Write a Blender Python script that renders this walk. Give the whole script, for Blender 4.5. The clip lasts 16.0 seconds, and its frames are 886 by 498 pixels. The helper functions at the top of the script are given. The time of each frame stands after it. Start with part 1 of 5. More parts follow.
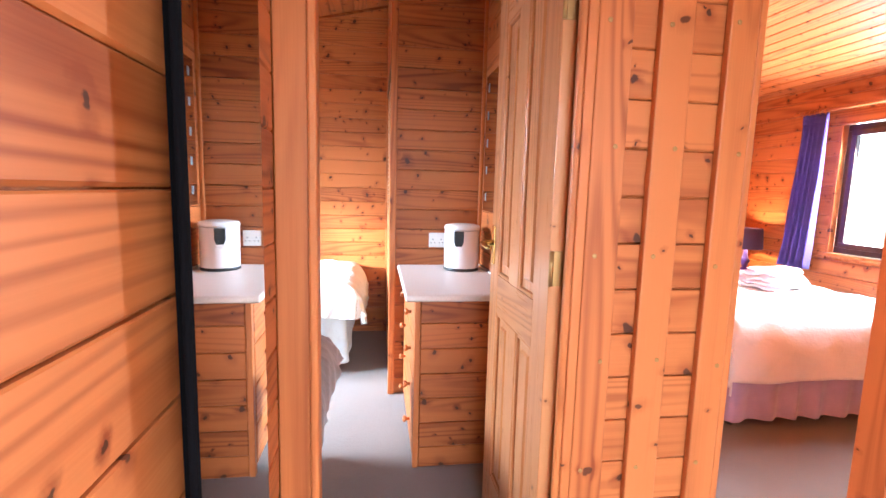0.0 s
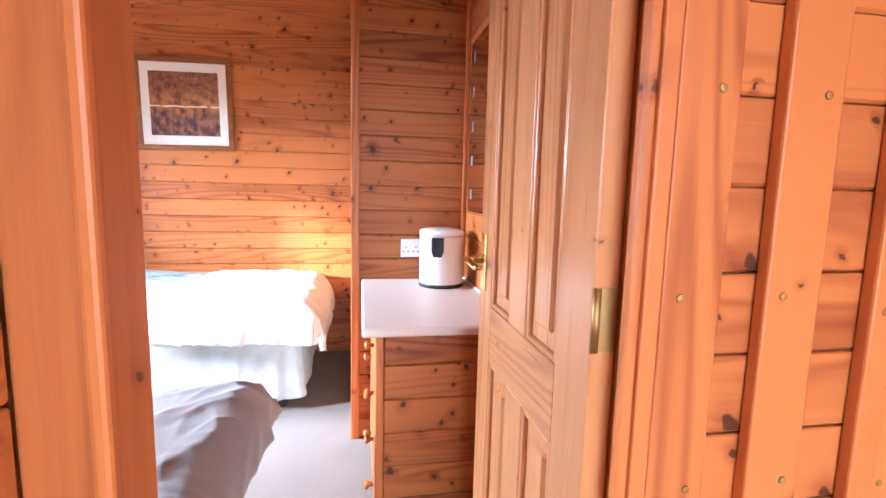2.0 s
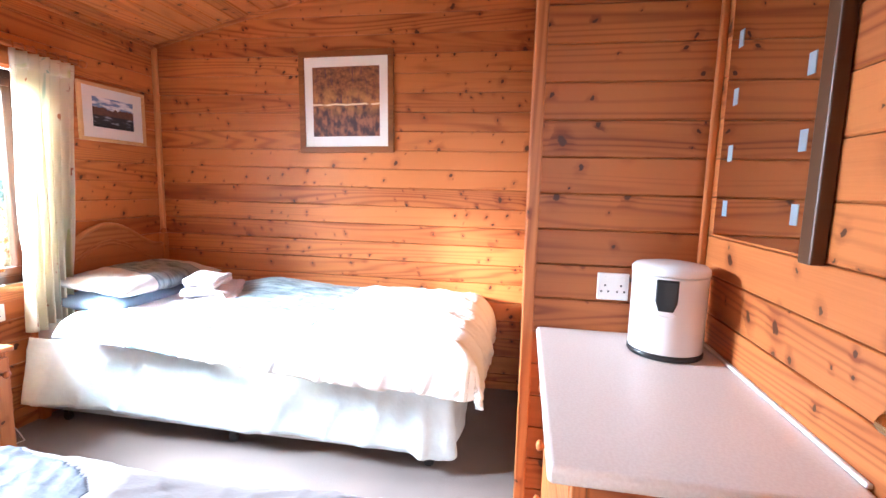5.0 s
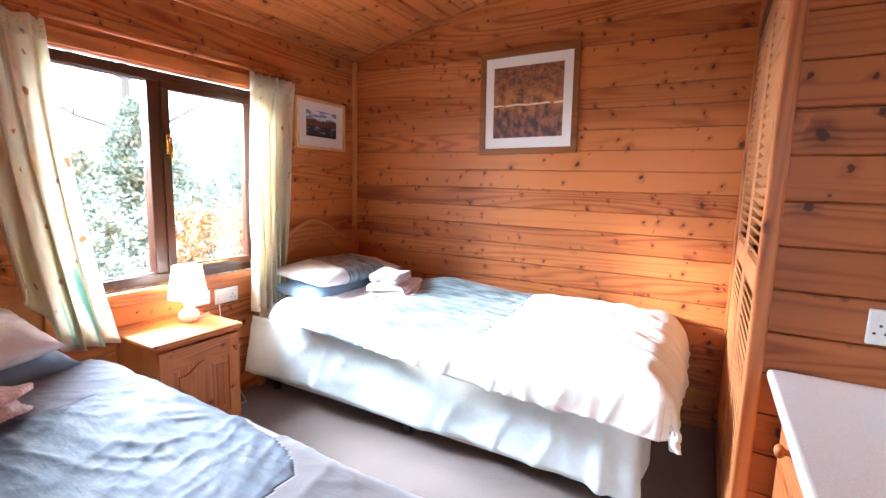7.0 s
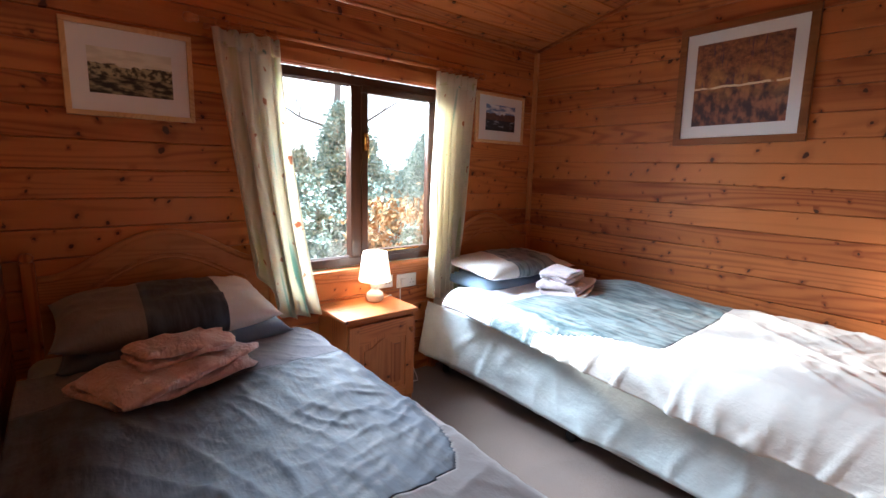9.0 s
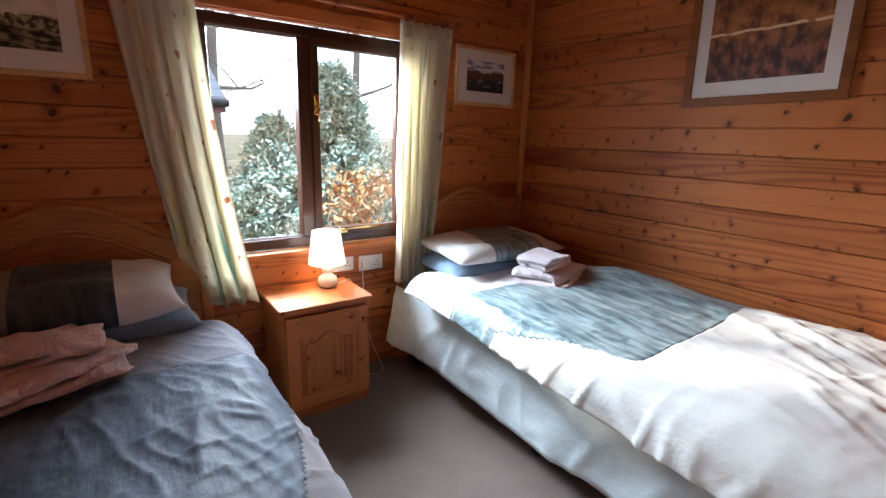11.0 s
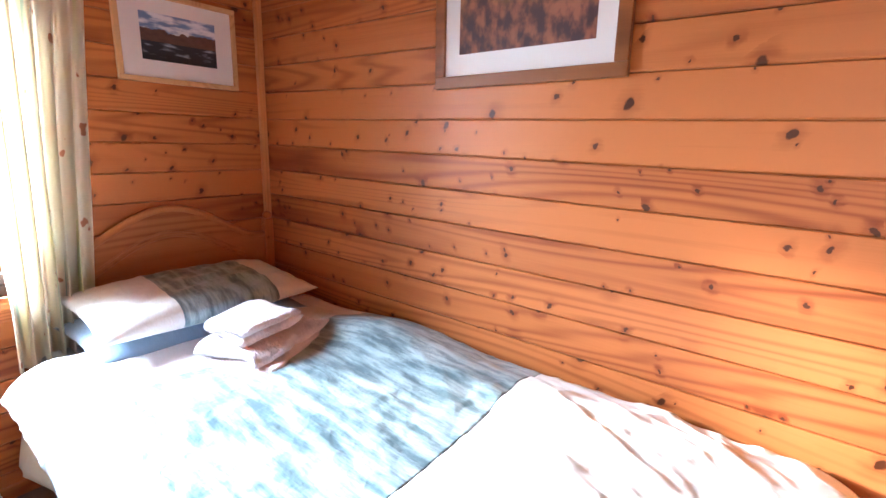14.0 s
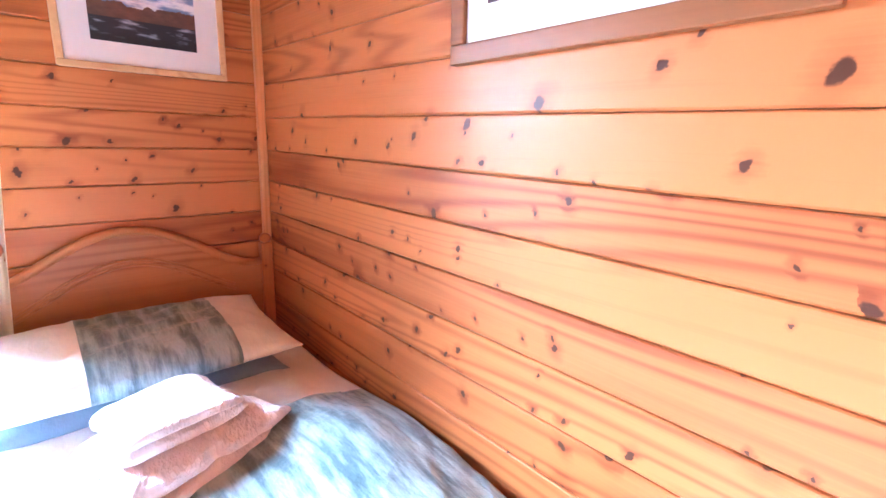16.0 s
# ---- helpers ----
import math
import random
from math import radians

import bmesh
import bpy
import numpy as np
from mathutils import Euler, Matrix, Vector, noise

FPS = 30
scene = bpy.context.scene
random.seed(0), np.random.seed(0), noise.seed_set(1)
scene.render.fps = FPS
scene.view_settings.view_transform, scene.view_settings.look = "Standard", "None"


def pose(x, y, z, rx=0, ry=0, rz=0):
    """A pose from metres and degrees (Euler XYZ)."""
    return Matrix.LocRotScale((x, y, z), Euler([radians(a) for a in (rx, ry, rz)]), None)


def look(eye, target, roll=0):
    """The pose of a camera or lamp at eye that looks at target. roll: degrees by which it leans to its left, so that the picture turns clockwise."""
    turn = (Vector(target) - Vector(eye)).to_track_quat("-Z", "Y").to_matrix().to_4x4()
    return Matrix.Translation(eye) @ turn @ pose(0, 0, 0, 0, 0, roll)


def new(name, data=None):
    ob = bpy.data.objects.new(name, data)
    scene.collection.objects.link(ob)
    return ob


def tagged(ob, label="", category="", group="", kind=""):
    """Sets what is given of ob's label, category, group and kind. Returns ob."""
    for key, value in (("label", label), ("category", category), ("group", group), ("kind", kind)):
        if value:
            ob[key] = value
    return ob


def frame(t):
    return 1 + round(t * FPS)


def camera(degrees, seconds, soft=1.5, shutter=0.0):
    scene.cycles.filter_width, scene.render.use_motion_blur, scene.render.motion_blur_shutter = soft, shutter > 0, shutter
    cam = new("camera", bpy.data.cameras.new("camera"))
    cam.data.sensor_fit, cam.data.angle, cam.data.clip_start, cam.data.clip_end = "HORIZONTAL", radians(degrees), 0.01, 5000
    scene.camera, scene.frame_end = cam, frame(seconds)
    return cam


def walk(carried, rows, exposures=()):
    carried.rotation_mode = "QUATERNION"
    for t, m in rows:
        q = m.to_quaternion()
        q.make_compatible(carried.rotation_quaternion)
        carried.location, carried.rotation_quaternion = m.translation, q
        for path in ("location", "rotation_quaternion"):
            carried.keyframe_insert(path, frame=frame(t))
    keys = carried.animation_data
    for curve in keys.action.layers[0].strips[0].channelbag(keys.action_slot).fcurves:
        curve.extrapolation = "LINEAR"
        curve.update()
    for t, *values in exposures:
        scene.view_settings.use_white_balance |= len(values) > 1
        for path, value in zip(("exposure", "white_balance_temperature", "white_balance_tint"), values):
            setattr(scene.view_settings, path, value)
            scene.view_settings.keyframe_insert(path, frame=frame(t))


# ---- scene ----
cam = camera(87.1, 16.0)
PATH = [
    (0, (0.121, -0.391, 1.293), (0.402, 1.573, 1.041), 1.5),
    (0.5, (0.132, -0.264, 1.289), (0.483, 1.69, 1.042), 1.6),
    (1, (0.162, -0.122, 1.276), (0.519, 1.831, 1.033), 1.6),
    (1.5, (0.216, 0.01, 1.271), (0.564, 1.964, 1.027), 1.5),
    (2, (0.244, 0.154, 1.272), (0.59, 2.108, 1.023), 1.4),
    (2.5, (0.282, 0.316, 1.283), (0.634, 2.271, 1.044), 1.5),
    (3, (0.305, 0.492, 1.285), (0.654, 2.447, 1.041), 1.5),
    (3.5, (0.305, 0.618, 1.289), (0.568, 2.586, 1.042), 1.5),
    (4, (0.27, 0.713, 1.292), (0.362, 2.696, 1.042), 1.6),
    (4.5, (0.229, 0.792, 1.293), (0.095, 2.771, 1.039), 1.5),
    (7, (0.065, 0.929, 1.308), (-0.909, 2.653, 1.031), 1.6),
    (7.5, (0.063, 0.936, 1.302), (-1.085, 2.55, 1.022), 1.5),
    (8, (0.05, 0.926, 1.321), (-1.267, 2.402, 1.026), 1.5),
    (8.5, (0.046, 0.936, 1.324), (-1.403, 2.282, 1.026), 1.5),
    (8.7, (0.042, 0.942, 1.325), (-1.451, 2.238, 1.024), 1.3),
    (10.8, (-0.042, 1.393, 1.328), (-1.616, 2.537, 0.865), 1.8),
    (11, (-0.032, 1.467, 1.326), (-1.611, 2.605, 0.862), 1.7),
    (11.5, (-0.02, 1.623, 1.333), (-1.605, 2.748, 0.859), 1.6),
    (12, (-0.077, 1.79, 1.362), (-1.655, 2.924, 0.89), 1.6),
    (12.5, (-0.114, 1.974, 1.367), (-1.691, 3.105, 0.885), 1.4),
    (13, (-0.139, 2.175, 1.352), (-1.675, 3.365, 0.878), 1.5),
    (13.5, (-0.153, 2.308, 1.338), (-1.585, 3.624, 0.872), 1.7),
    (14, (-0.238, 2.474, 1.338), (-1.423, 4.02, 0.882), 1.9),
    (14.5, (-0.317, 2.641, 1.342), (-1.39, 4.267, 0.891), 2.0),
    (15, (-0.379, 2.81, 1.336), (-1.446, 4.441, 0.887), 2.1),
    (15.5, (-0.452, 2.978, 1.337), (-1.694, 4.475, 0.87), 1.9),
    (16, (-0.519, 3.074, 1.356), (-1.964, 4.377, 0.893), 2.1),
]
EXPOSURES = [(t, stops + 0.2, kelvin, 10) for t, stops, kelvin in (
    (0, 1.75, 5700), (2.0, 1.85, 5600), (3.0, 1.95, 5600), (3.5, 1.95, 5600), (4.5, 1.85, 5700), (7, 1.15, 5800), (8, 0.65, 5850), (8.7, 0.15, 5950),
    (11, -0.35, 6050), (12.5, -0.05, 6050), (13, 0.45, 5950), (14, 1.35, 5700), (15, 2.2, 5150), (16, 2.55, 4950))]
walk(cam, [(t, look(eye, target, roll)) for t, eye, target, roll in PATH], EXPOSURES)

# ---- daylight ----
SUN_ELEV, SUN_AZ = 15.0, 28.0      # the sun stands low beyond the bedroom window
world = bpy.data.worlds.new("sky")
scene.world = world
world.use_nodes = True
wn = world.node_tree
sky = wn.nodes.new("ShaderNodeTexSky")
sky.sky_type, sky.sun_disc = "NISHITA", False
sky.sun_elevation, sky.sun_rotation = radians(SUN_ELEV), radians(270 - SUN_AZ)
sky.air_density, sky.dust_density = 1.0, 4.0
hazy = wn.nodes.new("ShaderNodeMixRGB")
hazy.inputs[0].default_value = 0.75
hazy.inputs[2].default_value = (26.0, 28.0, 31.0, 1)     # thin bright cloud over the whole sky
wn.links.new(sky.outputs[0], hazy.inputs[1])
wn.links.new(hazy.outputs[0], wn.nodes["Background"].inputs[0])
wn.nodes["Background"].inputs[1].default_value = 0.15
sun = new("sun", bpy.data.lights.new("sun", "SUN"))
sun.data.energy, sun.data.angle, sun.data.color = 5.0, radians(4.0), (1.0, 0.9, 0.78)
ca, sa, ce = math.cos(radians(SUN_AZ)), math.sin(radians(SUN_AZ)), math.tan(radians(SUN_ELEV))
sun.matrix_world = look((0, 0, 0), (ca, sa, -ce))


def area_light(name, eye, target, w, h, power, color):
    la = bpy.data.lights.new(name, "AREA")
    la.shape, la.size, la.size_y, la.energy, la.color = "RECTANGLE", w, h, power, color
    ob = new(name, la)
    ob.matrix_world = look(eye, target)
    return ob


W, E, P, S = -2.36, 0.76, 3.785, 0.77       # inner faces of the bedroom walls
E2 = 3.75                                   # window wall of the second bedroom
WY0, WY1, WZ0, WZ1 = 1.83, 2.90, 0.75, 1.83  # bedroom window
# added lamp out in the garden, standing in for light from the sky
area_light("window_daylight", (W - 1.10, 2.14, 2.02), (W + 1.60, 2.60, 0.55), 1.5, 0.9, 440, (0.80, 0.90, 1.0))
# same kind of added lamp, close outside the second bedroom's window
area_light("second_window_daylight", (E2 + 0.17, 2.3, 1.35), (1.0, 2.0, 0.6), 1.1, 0.9, 100, (0.92, 0.96, 1.0))
# added fill that brightens the hall from behind; no door is known there
area_light("hall_door_daylight", (0.72, -1.62, 1.2), (0.9, 1.0, 1.0), 1.2, 1.8, 6.5, (1.0, 0.90, 0.78))


def bulb(name, at, power, size, color=(1.0, 0.62, 0.3)):
    la = bpy.data.lights.new(name, "POINT")
    la.energy, la.shadow_soft_size, la.color = power, size, color
    ob = new(name, la)
    ob.location = at
    return ob


bulb("bedside_bulb", (-2.225, 2.325, 0.80), 3.2, 0.03)
bulb("wall_bulb", (-1.6, 0.90, 2.16), 1.3, 0.03)
bulb("second_bedside_bulb", (3.52, 3.5, 0.93), 6.0, 0.03)

# ---- materials ----


def material(name, color=(0.5, 0.5, 0.5), rough=0.6, metal=0.0, **more):
    m = bpy.data.materials.new(name)
    m.use_nodes = True
    b = m.node_tree.nodes["Principled BSDF"]
    b.inputs["Base Color"].default_value = (*color, 1)
    b.inputs["Roughness"].default_value, b.inputs["Metallic"].default_value = rough, metal
    for key, value in more.items():
        b.inputs[key.replace("_", " ")].default_value = value
    return m


class Nodes:
    """Short hand for building node graphs."""

    def __init__(self, m):
        self.t = m.node_tree
        self.b = m.node_tree.nodes["Principled BSDF"]

    def node(self, kind, **props):
        n = self.t.nodes.new(kind)
        for key, value in props.items():
            setattr(n, key, value)
        return n

    def put(self, value, socket):
        if isinstance(value, bpy.types.NodeSocket):
            self.t.links.new(value, socket)
        else:
            socket.default_value = value

    def math(self, op, a, b=0.0, c=0.0, clamp=False):
        n = self.node("ShaderNodeMath", operation=op, use_clamp=clamp)
        for value, socket in zip((a, b, c), n.inputs):
            self.put(value, socket)
        return n.outputs[0]

    def vec(self, op, a, b):
        n = self.node("ShaderNodeVectorMath", operation=op)
        self.put(a, n.inputs[0])
        self.put(b, n.inputs[1])
        return n.outputs[0]

    def mix(self, f, a, b, blend="MIX"):
        n = self.node("ShaderNodeMixRGB", blend_type=blend)
        for value, socket in zip((f, a, b), n.inputs):
            self.put((*value, 1) if isinstance(value, tuple) and len(value) == 3 else value, socket)
        return n.outputs[0]

    def noise(self, v, scale=1.0, detail=3.0, rough=0.5):
        n = self.node("ShaderNodeTexNoise")
        self.t.links.new(v, n.inputs["Vector"])
        n.inputs["Scale"].default_value, n.inputs["Detail"].default_value, n.inputs["Roughness"].default_value = scale, detail, rough
        return n.outputs[0]

    def step(self, v, lo, hi):
        n = self.node("ShaderNodeMapRange", interpolation_type="SMOOTHSTEP")
        for value, socket in zip((v, lo, hi, 0.0, 1.0), n.inputs):
            self.put(value, socket)
        return n.outputs[0]

    def bump(self, h, strength=0.2, dist=0.01):
        n = self.node("ShaderNodeBump")
        n.inputs["Strength"].default_value, n.inputs["Distance"].default_value = strength, dist
        self.t.links.new(h, n.inputs["Height"])
        self.t.links.new(n.outputs[0], self.b.inputs["Normal"])

    def coords(self, out="Object"):
        return self.node("ShaderNodeTexCoord").outputs[out]

    def color(self, v):
        self.put(v, self.b.inputs["Base Color"])


def pine(name, axis="X", light=(0.54, 0.178, 0.050), dark=(0.23, 0.048, 0.010), island=False, knots=1.0, rough=0.46, spread=0.55, many=1.0):
    """Varnished knotty pine with its grain along one axis."""
    m = material(name, light, rough, 0, Coat_Weight=0.08, Coat_Roughness=0.36, Specular_IOR_Level=0.33)
    g = Nodes(m)
    rnd = g.node("ShaderNodeNewGeometry").outputs["Random Per Island"] if island else g.node("ShaderNodeObjectInfo").outputs["Random"]
    shift = g.node("ShaderNodeCombineXYZ")
    for i, k in enumerate((37.0, 23.0, 51.0)):
        g.put(g.math("MULTIPLY", rnd, k), shift.inputs[i])
    p = g.vec("ADD", g.coords(), shift.outputs[0])
    i = "XYZ".index(axis)

    def stretch(along, across):
        s = [across] * 3
        s[i] = along
        return g.vec("MULTIPLY", p, tuple(s))

    def knot_field(scale, keep, small, large):
        """Knots as flattened cells: along the grain and the two ways across it summed, so that they show on every face."""
        sep = g.node("ShaderNodeSeparateXYZ")
        g.t.links.new(p, sep.inputs[0])
        a, b, c = sep.outputs[i], sep.outputs[(i + 1) % 3], sep.outputs[(i + 2) % 3]
        flat = g.node("ShaderNodeCombineXYZ")
        wob = g.math("MULTIPLY", g.noise(stretch(38, 38), 1, 3, 0.6), 0.030)
        lean = g.math("MULTIPLY_ADD", g.math("GREATER_THAN", rnd, 0.5), 0.5, -0.25)
        up = g.math("ADD", b, c)
        g.put(g.math("ADD", g.math("MULTIPLY_ADD", up, lean, a), wob), flat.inputs[0])
        g.put(g.math("MULTIPLY", up, 0.75), flat.inputs[1])
        vor = g.node("ShaderNodeTexVoronoi", voronoi_dimensions="2D")
        g.t.links.new(flat.outputs[0], vor.inputs["Vector"])
        vor.inputs["Scale"].default_value = scale
        pick = g.node("ShaderNodeSeparateColor")
        g.t.links.new(vor.outputs["Color"], pick.inputs[0])
        on = g.math("MULTIPLY", g.math("LESS_THAN", pick.outputs[0], keep), knots)
        size = g.math("MULTIPLY_ADD", g.math("POWER", pick.outputs[1], 2.0), (large - small) * scale, small * scale)
        ratio = g.math("DIVIDE", vor.outputs["Distance"], size)
        return g.math("MULTIPLY", on, g.step(ratio, 1.1, 0.7)), g.math("MULTIPLY", on, g.step(ratio, 4.2, 0.7))

    k1, h1 = knot_field(7.2, 0.50 * many, 0.006, 0.015)
    k2, h2 = knot_field(15.0, 0.26 * many, 0.003, 0.008)
    knot, halo = g.math("MAXIMUM", k1, k2), g.math("MAXIMUM", h1, h2)
    field = g.math("ADD", g.noise(stretch(0.32, 5.5), 1, 1.0), g.math("MULTIPLY", halo, 0.012))
    rings = g.math("POWER", g.math("MULTIPLY_ADD", g.math("SINE", g.math("MULTIPLY", field, 130.0)), 0.5, 0.5), 2.2)
    fine = g.noise(stretch(5, 260), 1, 3)
    streak = g.noise(stretch(0.8, 18), 1, 3)
    show = g.step(g.noise(stretch(0.4, 5), 1, 2), 0.36, 0.60)
    f = g.math("ADD", g.math("MULTIPLY", g.math("MULTIPLY", rings, show), 0.58), g.math("MULTIPLY", g.step(streak, 0.45, 0.75), 0.28))
    f = g.math("ADD", f, g.math("MULTIPLY", g.math("SUBTRACT", fine, 0.5), 0.30))
    f = g.math("ADD", f, g.math("MULTIPLY", g.math("SUBTRACT", rnd, 0.40), spread))
    f = g.math("ADD", f, g.math("MULTIPLY", halo, 0.42), clamp=True)
    col = g.mix(f, light, dark)
    g.color(g.mix(g.math("MULTIPLY", knot, 0.95), col, (0.060, 0.016, 0.006)))
    g.put(g.math("MULTIPLY_ADD", fine, 0.16, rough - 0.08), g.b.inputs["Roughness"])
    g.bump(g.math("ADD", g.math("MULTIPLY", fine, 0.5), g.math("MULTIPLY", rings, -0.25)), 0.12, 0.002)
    return m


def fabric(name, color, shade=0.03, weave=900.0, rough=0.85, sheen=0.3, crumple=0.09, **more):
    m = material(name, color, rough, 0, Sheen_Weight=sheen, **more)
    g = Nodes(m)
    p = g.coords()
    big = g.noise(p, 7.0, 4, 0.6)
    dark = tuple(c * (1 - shade * 2.2) for c in color)
    g.color(g.mix(g.step(big, 0.35, 0.7), color, dark))
    soft = g.noise(g.vec("MULTIPLY", p, (1.0, 1.7, 1.2)), 11.0, 4, 0.55)
    crease = g.math("POWER", g.math("SUBTRACT", 1.0, g.math("ABSOLUTE", g.math("MULTIPLY_ADD", soft, 4.0, -2.0)), clamp=True), 2.0)
    thread = g.noise(p, weave, 1)
    g.bump(g.math("ADD", g.math("MULTIPLY", crease, 1.0), g.math("MULTIPLY", thread, 0.05)), crumple, 0.02)
    return m


PINE = pine("pine_boards")
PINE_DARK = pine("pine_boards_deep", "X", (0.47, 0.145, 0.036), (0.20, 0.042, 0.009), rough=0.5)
PINE_Z = pine("pine_upright", "Z", spread=0.25, knots=0.9, many=0.35)
PINE_Y = pine("pine_across", "Y", spread=0.25, knots=0.9, many=0.35)
PINE_X = pine("pine_along", "X", spread=0.25, knots=0.9, many=0.35)
PINE_DOOR = pine("pine_door_upright", "Z", (0.55, 0.252, 0.105), (0.32, 0.11, 0.034), spread=0.25, knots=0.7, many=0.3, rough=0.30)
PINE_DOOR_Y = pine("pine_door_across", "Y", (0.55, 0.252, 0.105), (0.32, 0.11, 0.034), spread=0.25, knots=0.7, many=0.3, rough=0.30)
PINE_BED = pine("smooth_pine_across", "Y", (0.50, 0.20, 0.07), (0.30, 0.09, 0.025), spread=0.2, knots=0.1)
PINE_CEIL = pine("pine_ceiling", "X", island=True)
PINE_FRAME = pine("picture_frame_wood", "X", (0.27, 0.095, 0.027), (0.16, 0.048, 0.012), knots=0, spread=0.2)
PINE_PALE = pine("pale_frame_wood", "Y", (0.68, 0.42, 0.20), (0.52, 0.27, 0.11), knots=0, spread=0.2)
PINE_PALE_Z = pine("pale_upright_pine", "Z", (0.62, 0.27, 0.10), (0.45, 0.16, 0.05), knots=0, spread=0.2)
BRASS = material("polished_brass", (0.78, 0.55, 0.22), 0.22, 1.0)
OLD_BRASS = material("dull_brass", (0.40, 0.25, 0.10), 0.5, 0.9)
STEEL_WHITE = material("white_enamel", (0.78, 0.75, 0.74), 0.28, 0, Coat_Weight=0.5)
BLACK = material("black_plastic", (0.012, 0.012, 0.013), 0.35)
BLACK_EDGE = material("matt_black_edge", (0.004, 0.004, 0.005), 1.0, 0, Specular_IOR_Level=0.05)
WHITE_PLASTIC = material("white_plastic", (0.78, 0.76, 0.72), 0.35)
CERAMIC = material("white_ceramic", (0.80, 0.77, 0.72), 0.18, 0, Coat_Weight=0.6)
MIRROR = material("mirror_silver", (0.9, 0.91, 0.9), 0.015, 1.0)
FROST = material("frosted_square", (0.42, 0.55, 0.62), 0.35, 0.5)
MOUNT = material("picture_mount", (0.80, 0.78, 0.75), 0.5, 0, Coat_Weight=0.6, Coat_Roughness=0.03)
DARKWOOD = material("dark_wood", (0.09, 0.04, 0.018), 0.4)

LAMINATE = material("pale_laminate", (0.74, 0.66, 0.61), 0.38)
g = Nodes(LAMINATE)
g.color(g.mix(g.step(g.noise(g.coords(), 160, 2), 0.35, 0.65), (0.75, 0.67, 0.62), (0.70, 0.61, 0.56)))

UPVC = material("rosewood_frame", (0.07, 0.028, 0.014), 0.28)
g = Nodes(UPVC)
g.color(g.mix(g.noise(g.vec("MULTIPLY", g.coords(), (60, 60, 4)), 1, 3), (0.030, 0.012, 0.008), (0.085, 0.033, 0.015)))

GLASS = bpy.data.materials.new("window_glass")
GLASS.use_nodes = True
t = GLASS.node_tree
t.nodes.remove(t.nodes["Principled BSDF"])
clear, shiny, blend, fres = (t.nodes.new(k) for k in ("ShaderNodeBsdfTransparent", "ShaderNodeBsdfGlossy", "ShaderNodeMixShader", "ShaderNodeFresnel"))
shiny.inputs["Roughness"].default_value = 0.0
fres.inputs["IOR"].default_value = 1.4
t.links.new(fres.outputs[0], blend.inputs[0])
t.links.new(clear.outputs[0], blend.inputs[1])
t.links.new(shiny.outputs[0], blend.inputs[2])
t.links.new(blend.outputs[0], t.nodes["Material Output"].inputs[0])

CARPET = material("beige_carpet", (0.30, 0.235, 0.19), 0.95, 0, Sheen_Weight=0.4)
g = Nodes(CARPET)
p = g.coords()
pile = g.noise(p, 420, 2)
g.color(g.mix(g.step(g.noise(p, 5, 4), 0.3, 0.7), g.mix(pile, (0.125, 0.082, 0.062), (0.180, 0.125, 0.098)), g.mix(pile, (0.100, 0.066, 0.050), (0.15, 0.104, 0.082))))
g.bump(g.math("ADD", pile, g.noise(p, 60, 2)), 0.5, 0.006)

DUVET_CREAM = fabric("cream_cotton", (0.76, 0.76, 0.72))
DUVET_WHITE = fabric("white_cotton", (0.78, 0.79, 0.82))
# first bed's foot cloth, with the shade it lies in put into its colour
MAUVE_SHADED = fabric("shaded_mauve_cotton", (0.23, 0.205, 0.21))
VALANCE = fabric("pale_blue_sheet", (0.66, 0.76, 0.78), 0.06)
BLUE_COTTON = fabric("blue_cotton", (0.20, 0.30, 0.42))
TOWEL_WHITE = fabric("white_terry", (0.78, 0.70, 0.75), 0.05, 500, 0.95, 0.8, 0.4)
TOWEL_PINK = fabric("pink_terry", (0.72, 0.48, 0.45), 0.05, 500, 0.95, 0.8, 0.4)
# first bed's head cloth, likewise darkened by colour for the shade
GREY_SHADED = fabric("shaded_grey_cotton", (0.17, 0.17, 0.21))
LILAC = fabric("lilac_sheet", (0.46, 0.33, 0.50), 0.06)
PURPLE = fabric("purple_curtain_cloth", (0.085, 0.05, 0.33), 0.1)

def satin(name, lo, hi, rough=0.24, sheen=0.5, relief=0.5):
    m = material(name, lo, 0.42, 0, Sheen_Weight=sheen)
    g = Nodes(m)
    p = g.coords()
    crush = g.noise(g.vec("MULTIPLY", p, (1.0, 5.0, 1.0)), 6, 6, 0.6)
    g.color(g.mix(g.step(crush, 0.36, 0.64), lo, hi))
    g.put(g.math("MULTIPLY_ADD", crush, 0.3, rough), g.b.inputs["Roughness"])
    fold = g.math("ABSOLUTE", g.math("MULTIPLY_ADD", g.noise(p, 8, 4), 2.0, -1.0))
    g.bump(g.math("ADD", g.math("ADD", g.math("MULTIPLY", crush, 0.6), g.math("MULTIPLY", fold, -1.2)), g.math("MULTIPLY", g.noise(p, 90, 3), 0.12)), relief, 0.02)
    return m


# crush marks whose pale colour also carries the sheen from the window
TEAL = satin("crushed_teal_satin_sheen", (0.090, 0.155, 0.175), (0.36, 0.48, 0.51), 0.22, 0.15, 0.4)
# the teal satin again, coloured darker and bluer for the shaded first bed
TEAL_SHADED = satin("shaded_teal_satin", (0.024, 0.035, 0.058), (0.066, 0.092, 0.14), 0.5, 0.15, 0.22)

